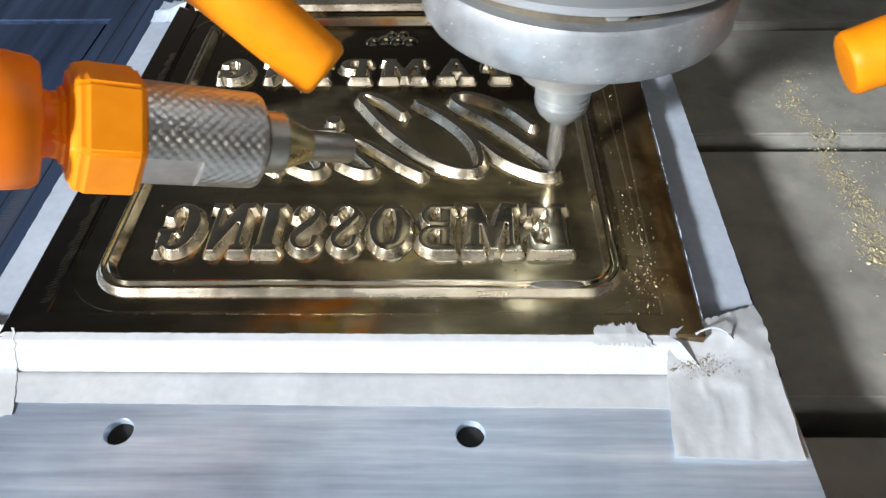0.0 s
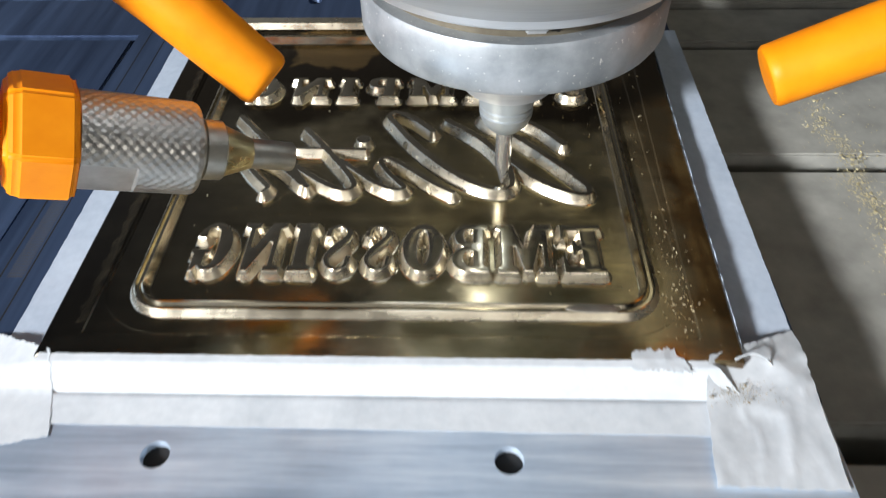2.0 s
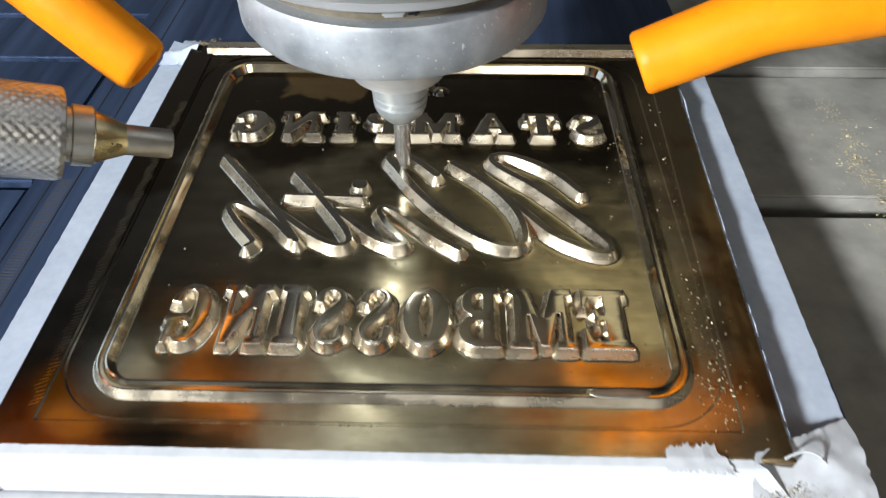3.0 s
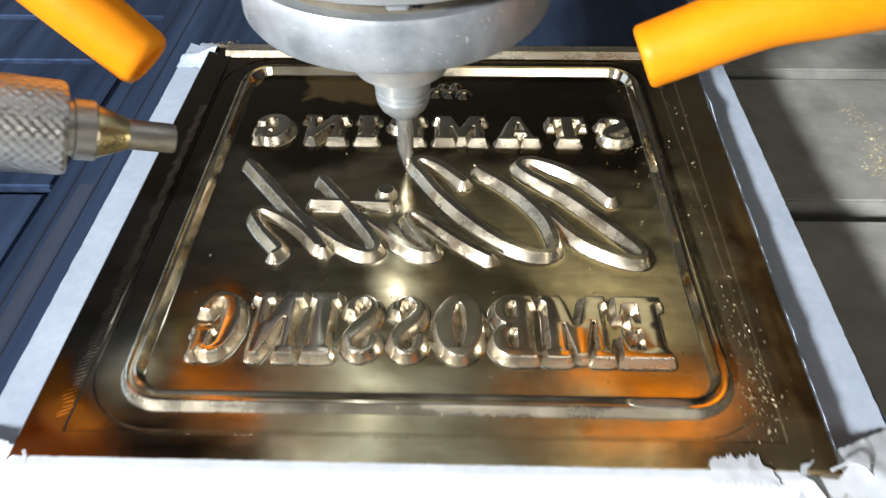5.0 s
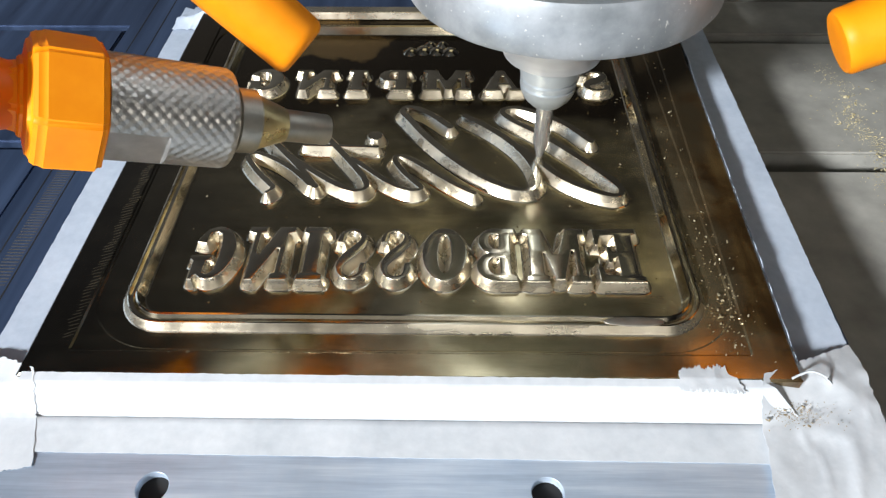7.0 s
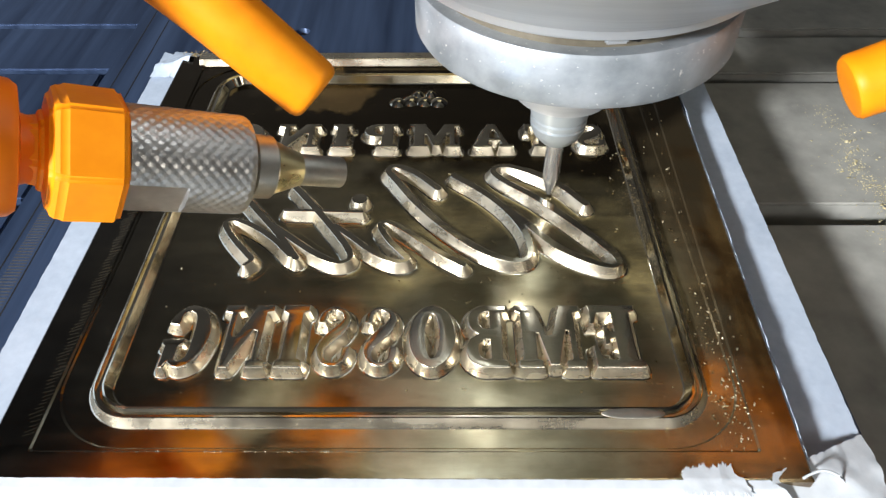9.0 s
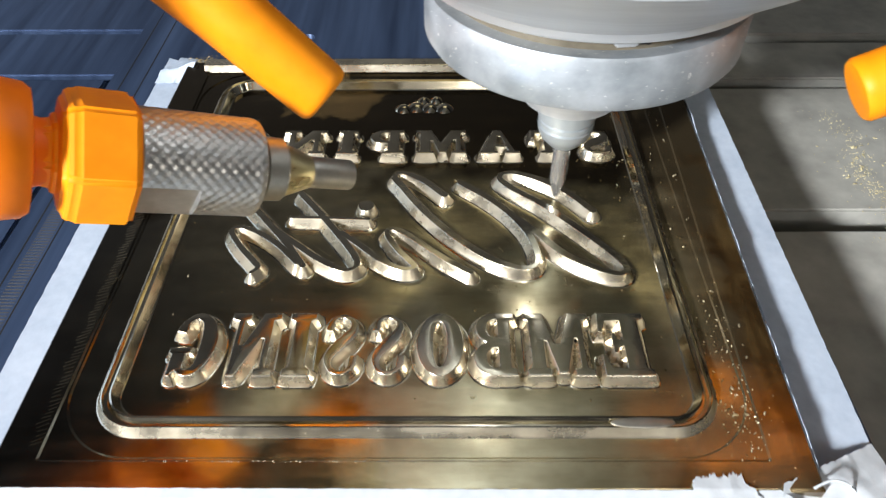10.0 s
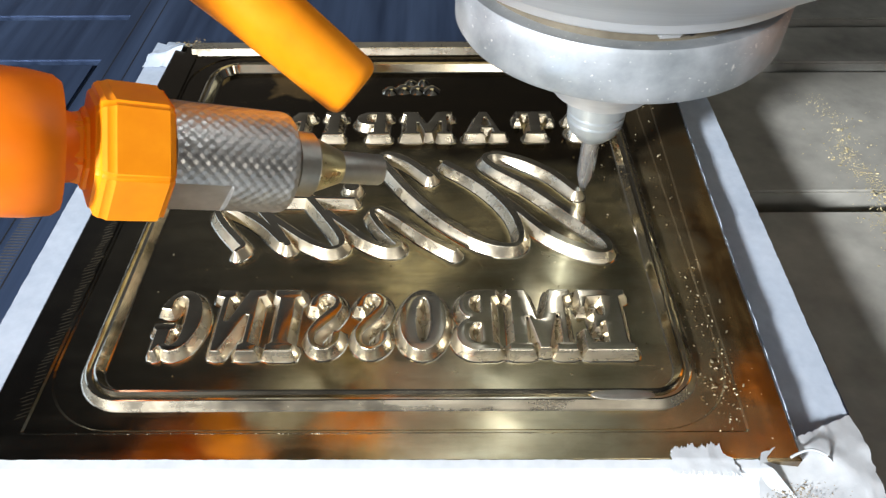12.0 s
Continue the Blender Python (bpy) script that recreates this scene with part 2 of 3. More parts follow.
def box(x0, x1, y0, y1, z0, z1, bevel=0.0):
    bm = bmesh.new()
    bmesh.ops.create_cube(bm, size=1)
    for v in bm.verts:
        v.co = Vector(((x0 + x1) / 2 + v.co.x * (x1 - x0), (y0 + y1) / 2 + v.co.y * (y1 - y0), (z0 + z1) / 2 + v.co.z * (z1 - z0))) * MM
    if bevel:
        bmesh.ops.bevel(bm, geom=bm.edges[:], offset=bevel * MM, segments=2, affect="EDGES")
    return bm


def lathe(profile, n=64, m=None):
    """A turned solid about z from (radius, height) pairs in millimetres."""
    bm = bmesh.new()
    rings = []
    for r, z in profile:
        rings.append([bm.verts.new(Vector((r * math.cos(a), r * math.sin(a), z)) * MM)
                      for a in (2 * math.pi * i / n for i in range(n))])
    for a, b in zip(rings, rings[1:]):
        for i in range(n):
            bm.faces.new((a[i], a[(i + 1) % n], b[(i + 1) % n], b[i]))
    bm.faces.new(rings[0][::-1])
    bm.faces.new(rings[-1])
    bmesh.ops.recalc_face_normals(bm, faces=bm.faces)
    if m:
        bm.transform(m)
    return bm


def crisp(ob, degrees=35):
    me = ob.data
    for p in me.polygons:
        p.use_smooth = True
    me.set_sharp_from_angle(angle=radians(degrees))
    return ob


def smooth_line(pts, per=6):
    """Catmull-Rom through the points."""
    pts = [Vector(p) for p in pts]
    ext = [2 * pts[0] - pts[1], *pts, 2 * pts[-1] - pts[-2]]
    out = []
    for i in range(1, len(ext) - 2):
        p0, p1, p2, p3 = ext[i - 1:i + 3]
        for k in range(per):
            t = k / per
            out.append(0.5 * (2 * p1 + (p2 - p0) * t + (2 * p0 - 5 * p1 + 4 * p2 - p3) * t * t + (3 * p1 - p0 - 3 * p2 + p3) * t ** 3))
    out.append(pts[-1])
    return out


def filled(loops, extrude, bevel, flanks=0):
    """A mesh from closed 2D loops (millimetres), with sloping sides bevel wide."""
    cu = bpy.data.curves.new("outline", "CURVE")
    cu.dimensions, cu.fill_mode = "2D", "BOTH"
    cu.extrude, cu.bevel_depth, cu.bevel_resolution = extrude * MM, bevel * MM, flanks
    for loop in loops:
        sp = cu.splines.new("POLY")
        sp.points.add(len(loop) - 1)
        for q, p in zip(sp.points, loop):
            q.co = (p[0] * MM, p[1] * MM, 0, 1)
        sp.use_cyclic_u = True
    ob = bpy.data.objects.new("outline", cu)
    scene.collection.objects.link(ob)
    dg = bpy.context.evaluated_depsgraph_get()
    me = bpy.data.meshes.new_from_object(ob.evaluated_get(dg))
    bpy.data.objects.remove(ob)
    bpy.data.curves.remove(cu)
    bm = bmesh.new()
    bm.from_mesh(me)
    bmesh.ops.remove_doubles(bm, verts=bm.verts, dist=2e-6)
    bm.to_mesh(me)
    bm.free()
    return me


def ellipse(cx, cy, rx, ry, n=36):
    return [(cx + rx * math.cos(2 * math.pi * i / n), cy + ry * math.sin(2 * math.pi * i / n)) for i in range(n)]


# ---- the place round the machine ----
def wall(name, x0, x1, y0, y1, z0, z1, material=DARK):
    ob = put(name, box(x0, x1, y0, y1, z0, z1), material)
    return tagged(ob, "plain dark grey painted workshop surface round the machine", "wall", kind="structure")


FLOOR_Z = -60
wall("floor", -1700, 1700, -1300, 700, FLOOR_Z - 20, FLOOR_Z)
wall("wall_north", -1700, 1700, 700, 720, FLOOR_Z, 1200, COLUMN)
wall("wall_south", -1700, 1700, -1320, -1300, FLOOR_Z, 1200, COLUMN)
wall("wall_west", -1720, -1700, -1320, 720, FLOOR_Z, 1200)
wall("wall_east", 1700, 1720, -1320, 720, FLOOR_Z, 1200, COLUMN)
wall("ceiling", -1720, 1720, -1320, 720, 1200, 1220, COLUMN)

on_table, on_head = [], []

# ---- machine table with its slots ----
BED_Z = -20.0
bed = empty("machine_table", "grey cast iron machine table with slots, dusted with chips", "machine table")
on_table.append(bed)
# the slots' shade is put into the colour of this slab
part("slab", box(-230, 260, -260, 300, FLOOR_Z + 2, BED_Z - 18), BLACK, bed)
EDGES = [-260, -112, -104, -26.8, -18.6, 59.4, 66.8, 124.0, 129.4, 152.5, 158.0, 300]
for a, b in zip(EDGES[::2], EDGES[1::2]):
    part("land", box(-230, 260, a, b, BED_Z - 18, BED_Z, 0.6), IRON, bed)

block = empty("side_block", "dark blue steel block in steps beside the base plate", "block")
on_table.append(block)
for a, b in ((-60, 60.5), (63.5, 121.5), (124.0, 150.0), (152.5, 300)):
    part("block_segment", box(-232, -97.5 if a < 100 else -90.5, a, b, BED_Z - 0.05, BED_Z + 5.0, 0.5), BLUED, block)

# ---- aluminium base plate with screw holes ----
BASE_TOP = -3.7
def drilled(name, thing, rim, holes, material):
    me = filled([rim, *holes], 8.05, 0.1)
    me.materials.append(material)
    ob = new(name, me)
    ob.parent = thing
    ob.location = (0, 0, (BASE_TOP - 8.15) * MM)
    return ob


base = empty("base_plate", "blued steel base plate with scored lines on the machine table", "base plate")
on_table.append(base)
drilled("plate_body", base, [(-87.4, -24.0), (75.6, -24.0), (75.6, 172), (-85.2, 172)], [ellipse(-35.1, 126, 2.2, 2.2)], BLUED)
bar = empty("front_bar", "streaky aluminium bar with two screw holes before the die", "bar")
on_table.append(bar)
drilled("bar_body", bar, [(-95.0, -90), (75.4, -90), (75.4, -24.6), (-95.0, -24.6)], [ellipse(-37.8, -35.7, 2.5, 2.5), ellipse(20.9, -35.9, 2.5, 2.5)], ALUMINIUM)
scale = bmesh.new()
for q in range(56):
    bmesh.ops.create_cube(scale, size=1, matrix=Matrix.Translation(Vector((-79.3, 4 + q * 0.85, BASE_TOP + 0.01)) * MM) @ Matrix.Diagonal((3.4 * MM, 0.28 * MM, 0.03 * MM, 1)))
tagged(part("scoring", scale, DARK, base), kind="stuff")
# black cylinders added to stand for the shade down the screw holes
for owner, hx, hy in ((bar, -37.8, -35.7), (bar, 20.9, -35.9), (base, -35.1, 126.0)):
    crisp(part("hole_shade", lathe([(2.48, -19.0), (2.48, -5.4), (2.4, -5.3)], 24, Matrix.Translation(Vector((hx, hy, 0)) * MM)), BLACK, owner))
for gx in (-77.0, -82.4):
    part("scored_line", box(gx - 0.16, gx + 0.16, -23, 145, BASE_TOP - 0.02, BASE_TOP + 0.025), BLACK, base)

# ---- brass die ----
die = empty("brass_die", "oily engraved brass die with raised mirrored lettering", "engraved plate")
on_table.append(die)


def round_rect(x0, x1, y0, y1, r, n=14):
    out = []
    for cx, cy, a0 in ((x1 - r, y1 - r, 0), (x0 + r, y1 - r, 90), (x0 + r, y0 + r, 180), (x1 - r, y0 + r, 270)):
        for i in range(n + 1):
            a = radians(a0 + 90 * i / n)
            out.append((cx + r * math.cos(a), cy + r * math.sin(a)))
    return out


def plate_mesh():
    """The plate from its sides inward: edge, margin, machined step, rounded clearing."""
    bm = bmesh.new()
    rings = []
    for x0, x1, y0, y1, r, z in ((-64.0, 65.0, -18.8, 104.6, 0.3, BASE_TOP), (-64.0, 65.0, -18.8, 104.6, 0.3, 0.15), (-63.6, 64.6, -18.4, 104.2, 0.3, 0.5),
                                 (-57.2, 58.2, -14.0, 100.4, 0.5, 0.5), (-56.9, 57.9, -13.7, 100.1, 0.5, 0.22),
                                 (-56.6, 55.9, -13.4, 99.4, 13.0, 0.22), (-56.3, 55.6, -13.1, 99.1, 12.8, 0.0)):
        ring = []
        for px, py in round_rect(x0, x1, y0, y1, r):
            if r < 1 and px > 0:
                px += (py - 40) * 0.036
            ring.append(bm.verts.new(Vector((px, py, z)) * MM))
        rings.append(ring)
    n = len(rings[0])
    for a, b in zip(rings, rings[1:]):
        for q in range(n):
            bm.faces.new((a[q], a[(q + 1) % n], b[(q + 1) % n], b[q]))
    bm.faces.new(rings[-1])
    bm.faces.new(rings[0][::-1])
    bmesh.ops.recalc_face_normals(bm, faces=bm.faces)
    return bm


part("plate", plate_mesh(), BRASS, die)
lip = bmesh.new()
ends = [[lip.verts.new(Vector((px, py, pz)) * MM) for py, pz in ((99.3, -0.1), (99.7, 0.1), (100.8, 1.7), (101.1, 1.8), (104.0, 1.8), (104.4, 1.4), (104.4, -0.1))] for px in (-58.5, 62.0)]
for q in range(7):
    lip.faces.new((ends[0][q], ends[0][(q + 1) % 7], ends[1][(q + 1) % 7], ends[1][q]))
lip.faces.new(ends[0])
lip.faces.new(ends[1][::-1])
bmesh.ops.recalc_face_normals(lip, faces=lip.faces)
part("back_lip", lip, BRASS_FLANK, die)
# a row of tiny burrs left along the machined step
burrs = bmesh.new()
rnd = random.Random(5)
for q in range(150):
    bx = rnd.choice((rnd.uniform(-30, 20), rnd.uniform(-55, 52)))
    bmesh.ops.create_icosphere(burrs, subdivisions=1, radius=rnd.uniform(0.07, 0.17) * MM, matrix=Matrix.Translation(Vector((bx, -14.0 + rnd.uniform(-.08, .08), 0.5)) * MM))
tagged(part("burr_edge", burrs, BRASS_CUT, die), kind="stuff")

# chatter marks of the tool on the step beside the dark side
chatter = bmesh.new()
for q in range(110):
    cy = -11.0 + q * 0.8
    turn = Matrix.Rotation(radians(24 + 5 * math.sin(q * 1.7)), 4, "Z")
    bmesh.ops.create_cube(chatter, size=1, matrix=Matrix.Translation(Vector((-58.3 + 0.3 * math.sin(q * 0.9), cy, 0.5)) * MM) @ turn @ Matrix.Diagonal((rnd.uniform(1.2, 2.4) * MM, 0.16 * MM, 0.07 * MM, 1)))
tagged(part("chatter", chatter, BRASS_CUT, die), kind="stuff")


def ridge_mesh():
    """The raised border: outer slope, narrow step, flat top, inner slope."""
    bm = bmesh.new()
    rings = []
    for inset, z in ((0.3, -0.3), (0.5, 0.0), (0.72, 0.12), (1.6, 1.5), (1.8, 1.56), (1.95, 0.95), (2.5, 0.95), (3.1, 1.85), (3.4, 1.95), (4.25, 0.15), (4.45, 0.0), (4.55, -0.3)):
        rings.append([bm.verts.new(Vector((x, y, z)) * MM) for x, y in round_rect(-52.3 + inset, 51.6 - inset, -10.3 + inset, 95.6 - inset, max(9.0 - inset, 1))])
    n = len(rings[0])
    for a, b in zip(rings, rings[1:]):
        for i in range(n):
            bm.faces.new((a[i], a[(i + 1) % n], b[(i + 1) % n], b[i]))
    return bm


border = crisp(part("raised_border", ridge_mesh(), BRASS_CUT, die), 20)
border.data.materials.append(BRASS_FLANK)
for f in border.data.polygons:
    # only the outer flank is step-milled
    f.material_index = int(f.index < 180)

RELIEF = 2.1


def finish(ob):
    """Bright tops, step-milled flanks and oily floor marks on one raised form."""
    me = ob.data
    me.materials.append(BRASS_FLANK)
    me.materials.append(BRASS)
    for f in me.polygons:
        low = max(me.vertices[k].co.z for k in f.vertices) < 0.02 * MM
        f.material_index = 2 if low else int(f.normal.z < 0.85)
    return ob


def ribbon(line, width):
    """A closed outline round a line, width giving the half width at each fraction of its length."""
    left, right = [], []
    n = len(line)
    for i, p in enumerate(line):
        d = (line[min(i + 1, n - 1)] - line[max(i - 1, 0)]).normalized()
        w = width(i / (n - 1))
        left.append((p.x - d.y * w, p.y + d.x * w))
        right.append((p.x + d.y * w, p.y - d.x * w))
    return left + right[::-1]


def unit_shapes(c, w, h):
    """Loops of a bold slab letter, w by h."""
    def s(pts):
        return [(x * w, y * h) for x, y in pts]
    if c == "I":
        return [[s([(0, 0), (1, 0), (1, .1), (.8, .14), (.8, .86), (1, .9), (1, 1), (0, 1), (0, .9), (.2, .86), (.2, .14), (0, .1)])]]
    if c == "T":
        return [[s([(.22, 0), (.78, 0), (.78, .1), (.66, .13), (.66, .88), (.86, .86), (.92, .66), (1, .66), (1, 1), (0, 1), (0, .66), (.08, .66), (.14, .86), (.34, .88), (.34, .13), (.22, .1)])]]
    if c == "E":
        return [[s([(0, 0), (1, 0), (1, .33), (.92, .33), (.83, .14), (.52, .12), (.52, .46), (.62, .44), (.66, .35), (.74, .35), (.74, .66), (.66, .66), (.62, .57), (.52, .55), (.52, .88), (.82, .86), (.92, .68), (1, .68), (1, 1), (0, 1), (0, .9), (.13, .87), (.13, .13), (0, .1)])]]
    if c == "N":
        return [[s([(0, 0), (.36, 0), (.36, .1), (.27, .13), (.27, .58), (.33, .58), (.70, 0), (.86, 0), (.86, .87), (1, .9), (1, 1), (.62, 1), (.62, .9), (.73, .87), (.73, .48), (.67, .48), (.36, 1), (0, 1), (0, .9), (.14, .87), (.14, .13), (0, .1)])]]
    if c == "M":
        return [[s([(0, 0), (.29, 0), (.29, .1), (.20, .13), (.20, .58), (.25, .58), (.40, .04), (.54, .04), (.67, .54), (.71, .54), (.71, .13), (.64, .1), (.64, 0), (1, 0), (1, .1), (.93, .13), (.93, .87), (1, .9), (1, 1), (.70, 1), (.55, .50), (.47, .50), (.31, 1), (0, 1), (0, .9), (.10, .87), (.10, .13), (0, .1)])]]
    if c == "A":
        return [[s([(0, 0), (.36, 0), (.36, .1), (.27, .13), (.32, .27), (.58, .27), (.62, .13), (.53, .1), (.53, 0), (1, 0), (1, .1), (.92, .13), (.62, 1), (.42, 1), (.12, .13), (0, .1)]),
                 s([(.34, .38), (.58, .38), (.51, .74), (.43, .74)])]]
    if c == "O":
        return [[ellipse(w / 2, h / 2, w / 2, h / 2), ellipse(w / 2, h / 2, w * .145, h * .36, 24)]]
    if c == "P":
        bowl = [(.55 + .45 * math.cos(radians(a)), .72 + .28 * math.sin(radians(a))) for a in range(90, -91, -15)]
        inner = [(.52 + .18 * math.cos(radians(a)), .72 + .17 * math.sin(radians(a))) for a in range(90, -91, -20)]
        return [[s([(0, 0), (.62, 0), (.62, .1), (.48, .13), (.48, .44), *bowl[::-1], (0, 1), (0, .9), (.13, .87), (.13, .13), (0, .1)]),
                 s([(.43, .55), *inner[::-1], (.43, .89)])]]
    if c == "B":
        top = [(.52 + .42 * math.cos(radians(a)), .75 + .25 * math.sin(radians(a))) for a in range(-70, 91, 16)]
        low = [(.52 + .48 * math.cos(radians(a)), .27 + .27 * math.sin(radians(a))) for a in range(-90, 71, 16)]
        h1 = [(.52 + .15 * math.cos(radians(a)), .75 + .14 * math.sin(radians(a))) for a in range(-90, 91, 20)]
        h2 = [(.52 + .17 * math.cos(radians(a)), .28 + .15 * math.sin(radians(a))) for a in range(-90, 91, 20)]
        return [[s([(0, 0), *low, *top, (0, 1), (0, .9), (.13, .87), (.13, .13), (0, .1)]),
                 s([(.42, .61), *h1, (.42, .89)]), s([(.42, .13), *h2, (.42, .43)])]]
    if c == "S":
        line = smooth_line([Vector((x * w, y * h)) for x, y in ((.86, .70), (.80, .87), (.55, .95), (.27, .88), (.20, .74), (.36, .59), (.62, .44), (.80, .27), (.72, .11), (.45, .05), (.20, .13), (.14, .32))], 5)
        return [[ribbon(line, lambda u: w * (.06 + .12 * math.exp(-((u - .5) / .17) ** 2) + .05 * math.exp(-((u - .04) / .06) ** 2) + .05 * math.exp(-((u - .96) / .06) ** 2)))]]
    if c == "G":
        line = smooth_line([Vector((x * w, y * h)) for x, y in ((.86, .68), (.78, .86), (.56, .95), (.32, .86), (.20, .62), (.20, .38), (.31, .14), (.54, .05), (.74, .12))], 5)
        arc = ribbon(line, lambda u: w * (.07 + .12 * math.exp(-((u - .55) / .22) ** 2) + .05 * math.exp(-((u - .03) / .06) ** 2)))
        foot = s([(.52, .44), (1, .44), (1, .36), (.93, .33), (.93, 0), (.84, 0), (.78, .08), (.62, .10), (.62, .33), (.52, .36)])
        return [[arc], [foot]]


def dense(loop, outer, step=0.45):
    """The loop with extra points, turning left round metal for outer loops and right for holes."""
    pts = [Vector(p) for p in loop]
    area = sum(a.x * b.y - b.x * a.y for a, b in zip(pts, pts[1:] + pts[:1]))
    if (area > 0) != outer:
        pts.reverse()
    out = []
    for a, b in zip(pts, pts[1:] + pts[:1]):
        n = max(1, round((b - a).length / step))
        out += [a.lerp(b, k / n) for k in range(n)]
    return out


def offset_loop(pts, d):
    """Moves each point d outward, cutting corners instead of spiking."""
    out = []
    for i, p in enumerate(pts):
        a, b = p - pts[i - 1], pts[(i + 1) % len(pts)] - p
        n = Vector((a.y, -a.x)).normalized() + Vector((b.y, -b.x)).normalized()
        n = n.normalized() if n.length > 0.2 else Vector((a.y, -a.x)).normalized()
        out.append(p + n * d)
    return out


FLANK = ((-0.20, 0.0), (-0.11, -0.015), (-0.04, -0.06), (0.02, -0.14), (0.08, -0.24), (0.88, -1.92), (1.02, -2.03), (1.24, -2.09), (1.30, -2.25))


def letter(c, x, y, w, h):
    """A raised letter, mirrored as on a die, with rounded rims, sloping flanks and a fillet at the foot."""
    bm = bmesh.new()
    for loops in unit_shapes(c, w, h):
        tops = []
        for k, loop in enumerate(loops):
            pts = dense([(-px, py) for px, py in loop], k == 0)
            rings = []
            for d, dz in FLANK:
                rings.append([bm.verts.new(Vector((q.x + x, q.y + y, RELIEF + dz)) * MM) for q in offset_loop(pts, d)])
            n = len(pts)
            for a, b in zip(rings, rings[1:]):
                for q in range(n):
                    bm.faces.new((a[q], b[q], b[(q + 1) % n], a[(q + 1) % n]))
            tops.append(rings[0])
        flat = [v for ring in tops for v in ring]
        for tri in tessellate_polygon([[Vector((v.co.x, v.co.y, 0)) * 1000 for v in ring] for ring in tops]):
            f = bm.faces.new([flat[q] for q in tri])
            f.normal_update()
            if f.normal.z < 0:
                f.normal_flip()
    return finish(crisp(part("letter", bm, BRASS_CUT, die), 26))


# widths from right to left, as the die mirrors its words
x = 41.3
for c, w in (("E", 8.3), ("M", 11.4), ("B", 7.4), ("O", 8.3), ("S", 6.5), ("S", 6.5), ("I", 4.7), ("N", 8.8), ("G", 7.9)):
    letter(c, x, 0.7, w, 13.6)
    x -= w + 1.62
x = 44.6
for c, w in (("S", 7.4), ("T", 8.2), ("A", 9.2), ("M", 11.4), ("P", 7.8), ("I", 4.4), ("N", 9.8), ("G", 8.4)):
    letter(c, x, 61.6, w, 8.9)
    x -= w + 3.0


# distance from the rim of a pen stroke and height: tool mark on the floor, fillet, flank, rounded rim
SLOPE = ((2.70, -0.04), (2.55, 0.010), (1.55, 0.006), (1.38, 0.03), (1.18, 0.14), (0.17, RELIEF - 0.22), (0.12, RELIEF - 0.10), (0.05, RELIEF - 0.025), (0.0, RELIEF))


def stroke(points, thick, thin):
    """A raised pen stroke with a flat top and steep flanks, thick where it runs down to the right."""
    line = smooth_line([Vector((px, py - 0.3)) for px, py in points], 7)
    n, m = len(line), len(SLOPE)
    bm = bmesh.new()

    def side(p, way, half):
        return [bm.verts.new(Vector((*(p + way * (half + o)), z)) * MM) for o, z in SLOPE]

    dirs = [(line[min(i + 1, n - 1)] - line[max(i - 1, 0)]).normalized() for i in range(n)]
    widths = [thin + (thick - thin) * abs(d.dot(Vector((0.62, -0.78)))) ** 3 for d in dirs]
    halves = [sum(widths[max(0, i - 3):i + 4]) / len(widths[max(0, i - 3):i + 4]) for i in range(n)]
    rows = []
    for p, d, half in zip(line, dirs, halves):
        nrm = Vector((-d.y, d.x))
        rows.append(side(p, nrm, half) + side(p, -nrm, half)[::-1])
    for a, b in zip(rows, rows[1:]):
        for k in range(2 * m - 1):
            bm.faces.new((a[k], b[k], b[k + 1], a[k + 1]))
    for p, d, row, half, sgn in ((line[0], dirs[0], rows[0], halves[0], -1), (line[-1], dirs[-1], rows[-1], halves[-1], 1)):
        # a rounded, sloping end
        prev = row[:m]
        nrm = Vector((-d.y, d.x))
        mid = bm.verts.new(Vector((*p, RELIEF)) * MM)
        for k in range(1, 11):
            a = math.pi * k / 10
            cur = side(p, nrm * math.cos(a) + d * sgn * math.sin(a), half)
            for q in range(m - 1):
                bm.faces.new((prev[q], cur[q], cur[q + 1], prev[q + 1]))
            bm.faces.new((prev[-1], cur[-1], mid))
            prev = cur
    bmesh.ops.remove_doubles(bm, verts=bm.verts, dist=1e-6)
    bmesh.ops.recalc_face_normals(bm, faces=bm.faces)
    ob = finish(crisp(part("script_stroke", bm, BRASS_CUT, die), 16))
    return ob


stroke([(36.7, 42.4), (32.0, 48.5), (26.5, 52.7), (20.9, 55.0), (17.9, 53.5), (20.2, 49.9), (26.3, 44.6), (32.4, 37.9), (37.6, 31.6), (40.4, 27.5), (40.6, 25.0), (38.5, 24.5), (34.1, 26.5), (29.2, 30.0), (24.8, 35.4), (21.4, 39.6)], 0.74, 0.38)
stroke([(9.4, 51.6), (15.2, 46.5), (19.6, 41.4), (22.9, 35.4), (24.1, 29.6), (23.2, 26.5), (19.7, 26.2), (14.5, 28.8), (8.1, 34.6), (1.7, 42.4), (-3.0, 49.9), (-5.0, 53.4), (-3.3, 55.0), (1.3, 52.3), (5.9, 47.4)], 0.74, 0.38)
stroke([(10.9, 24.9), (6.9, 27.8), (2.2, 31.9), (-1.7, 35.3), (-4.5, 36.9), (-5.7, 35.7), (-3.7, 31.6), (-1.0, 28.1), (0.2, 26.2), (-2.3, 25.8), (-6.7, 28.3), (-11.2, 32.5), (-14.9, 35.8)], 0.58, 0.34)
stroke([(-24.6, 47.8), (-19.6, 41.2), (-14.7, 34.2), (-11.4, 28.8), (-11.2, 26.2), (-13.7, 25.6), (-18.3, 28.2), (-24.0, 32.9), (-28.3, 36.5)], 0.66, 0.34)
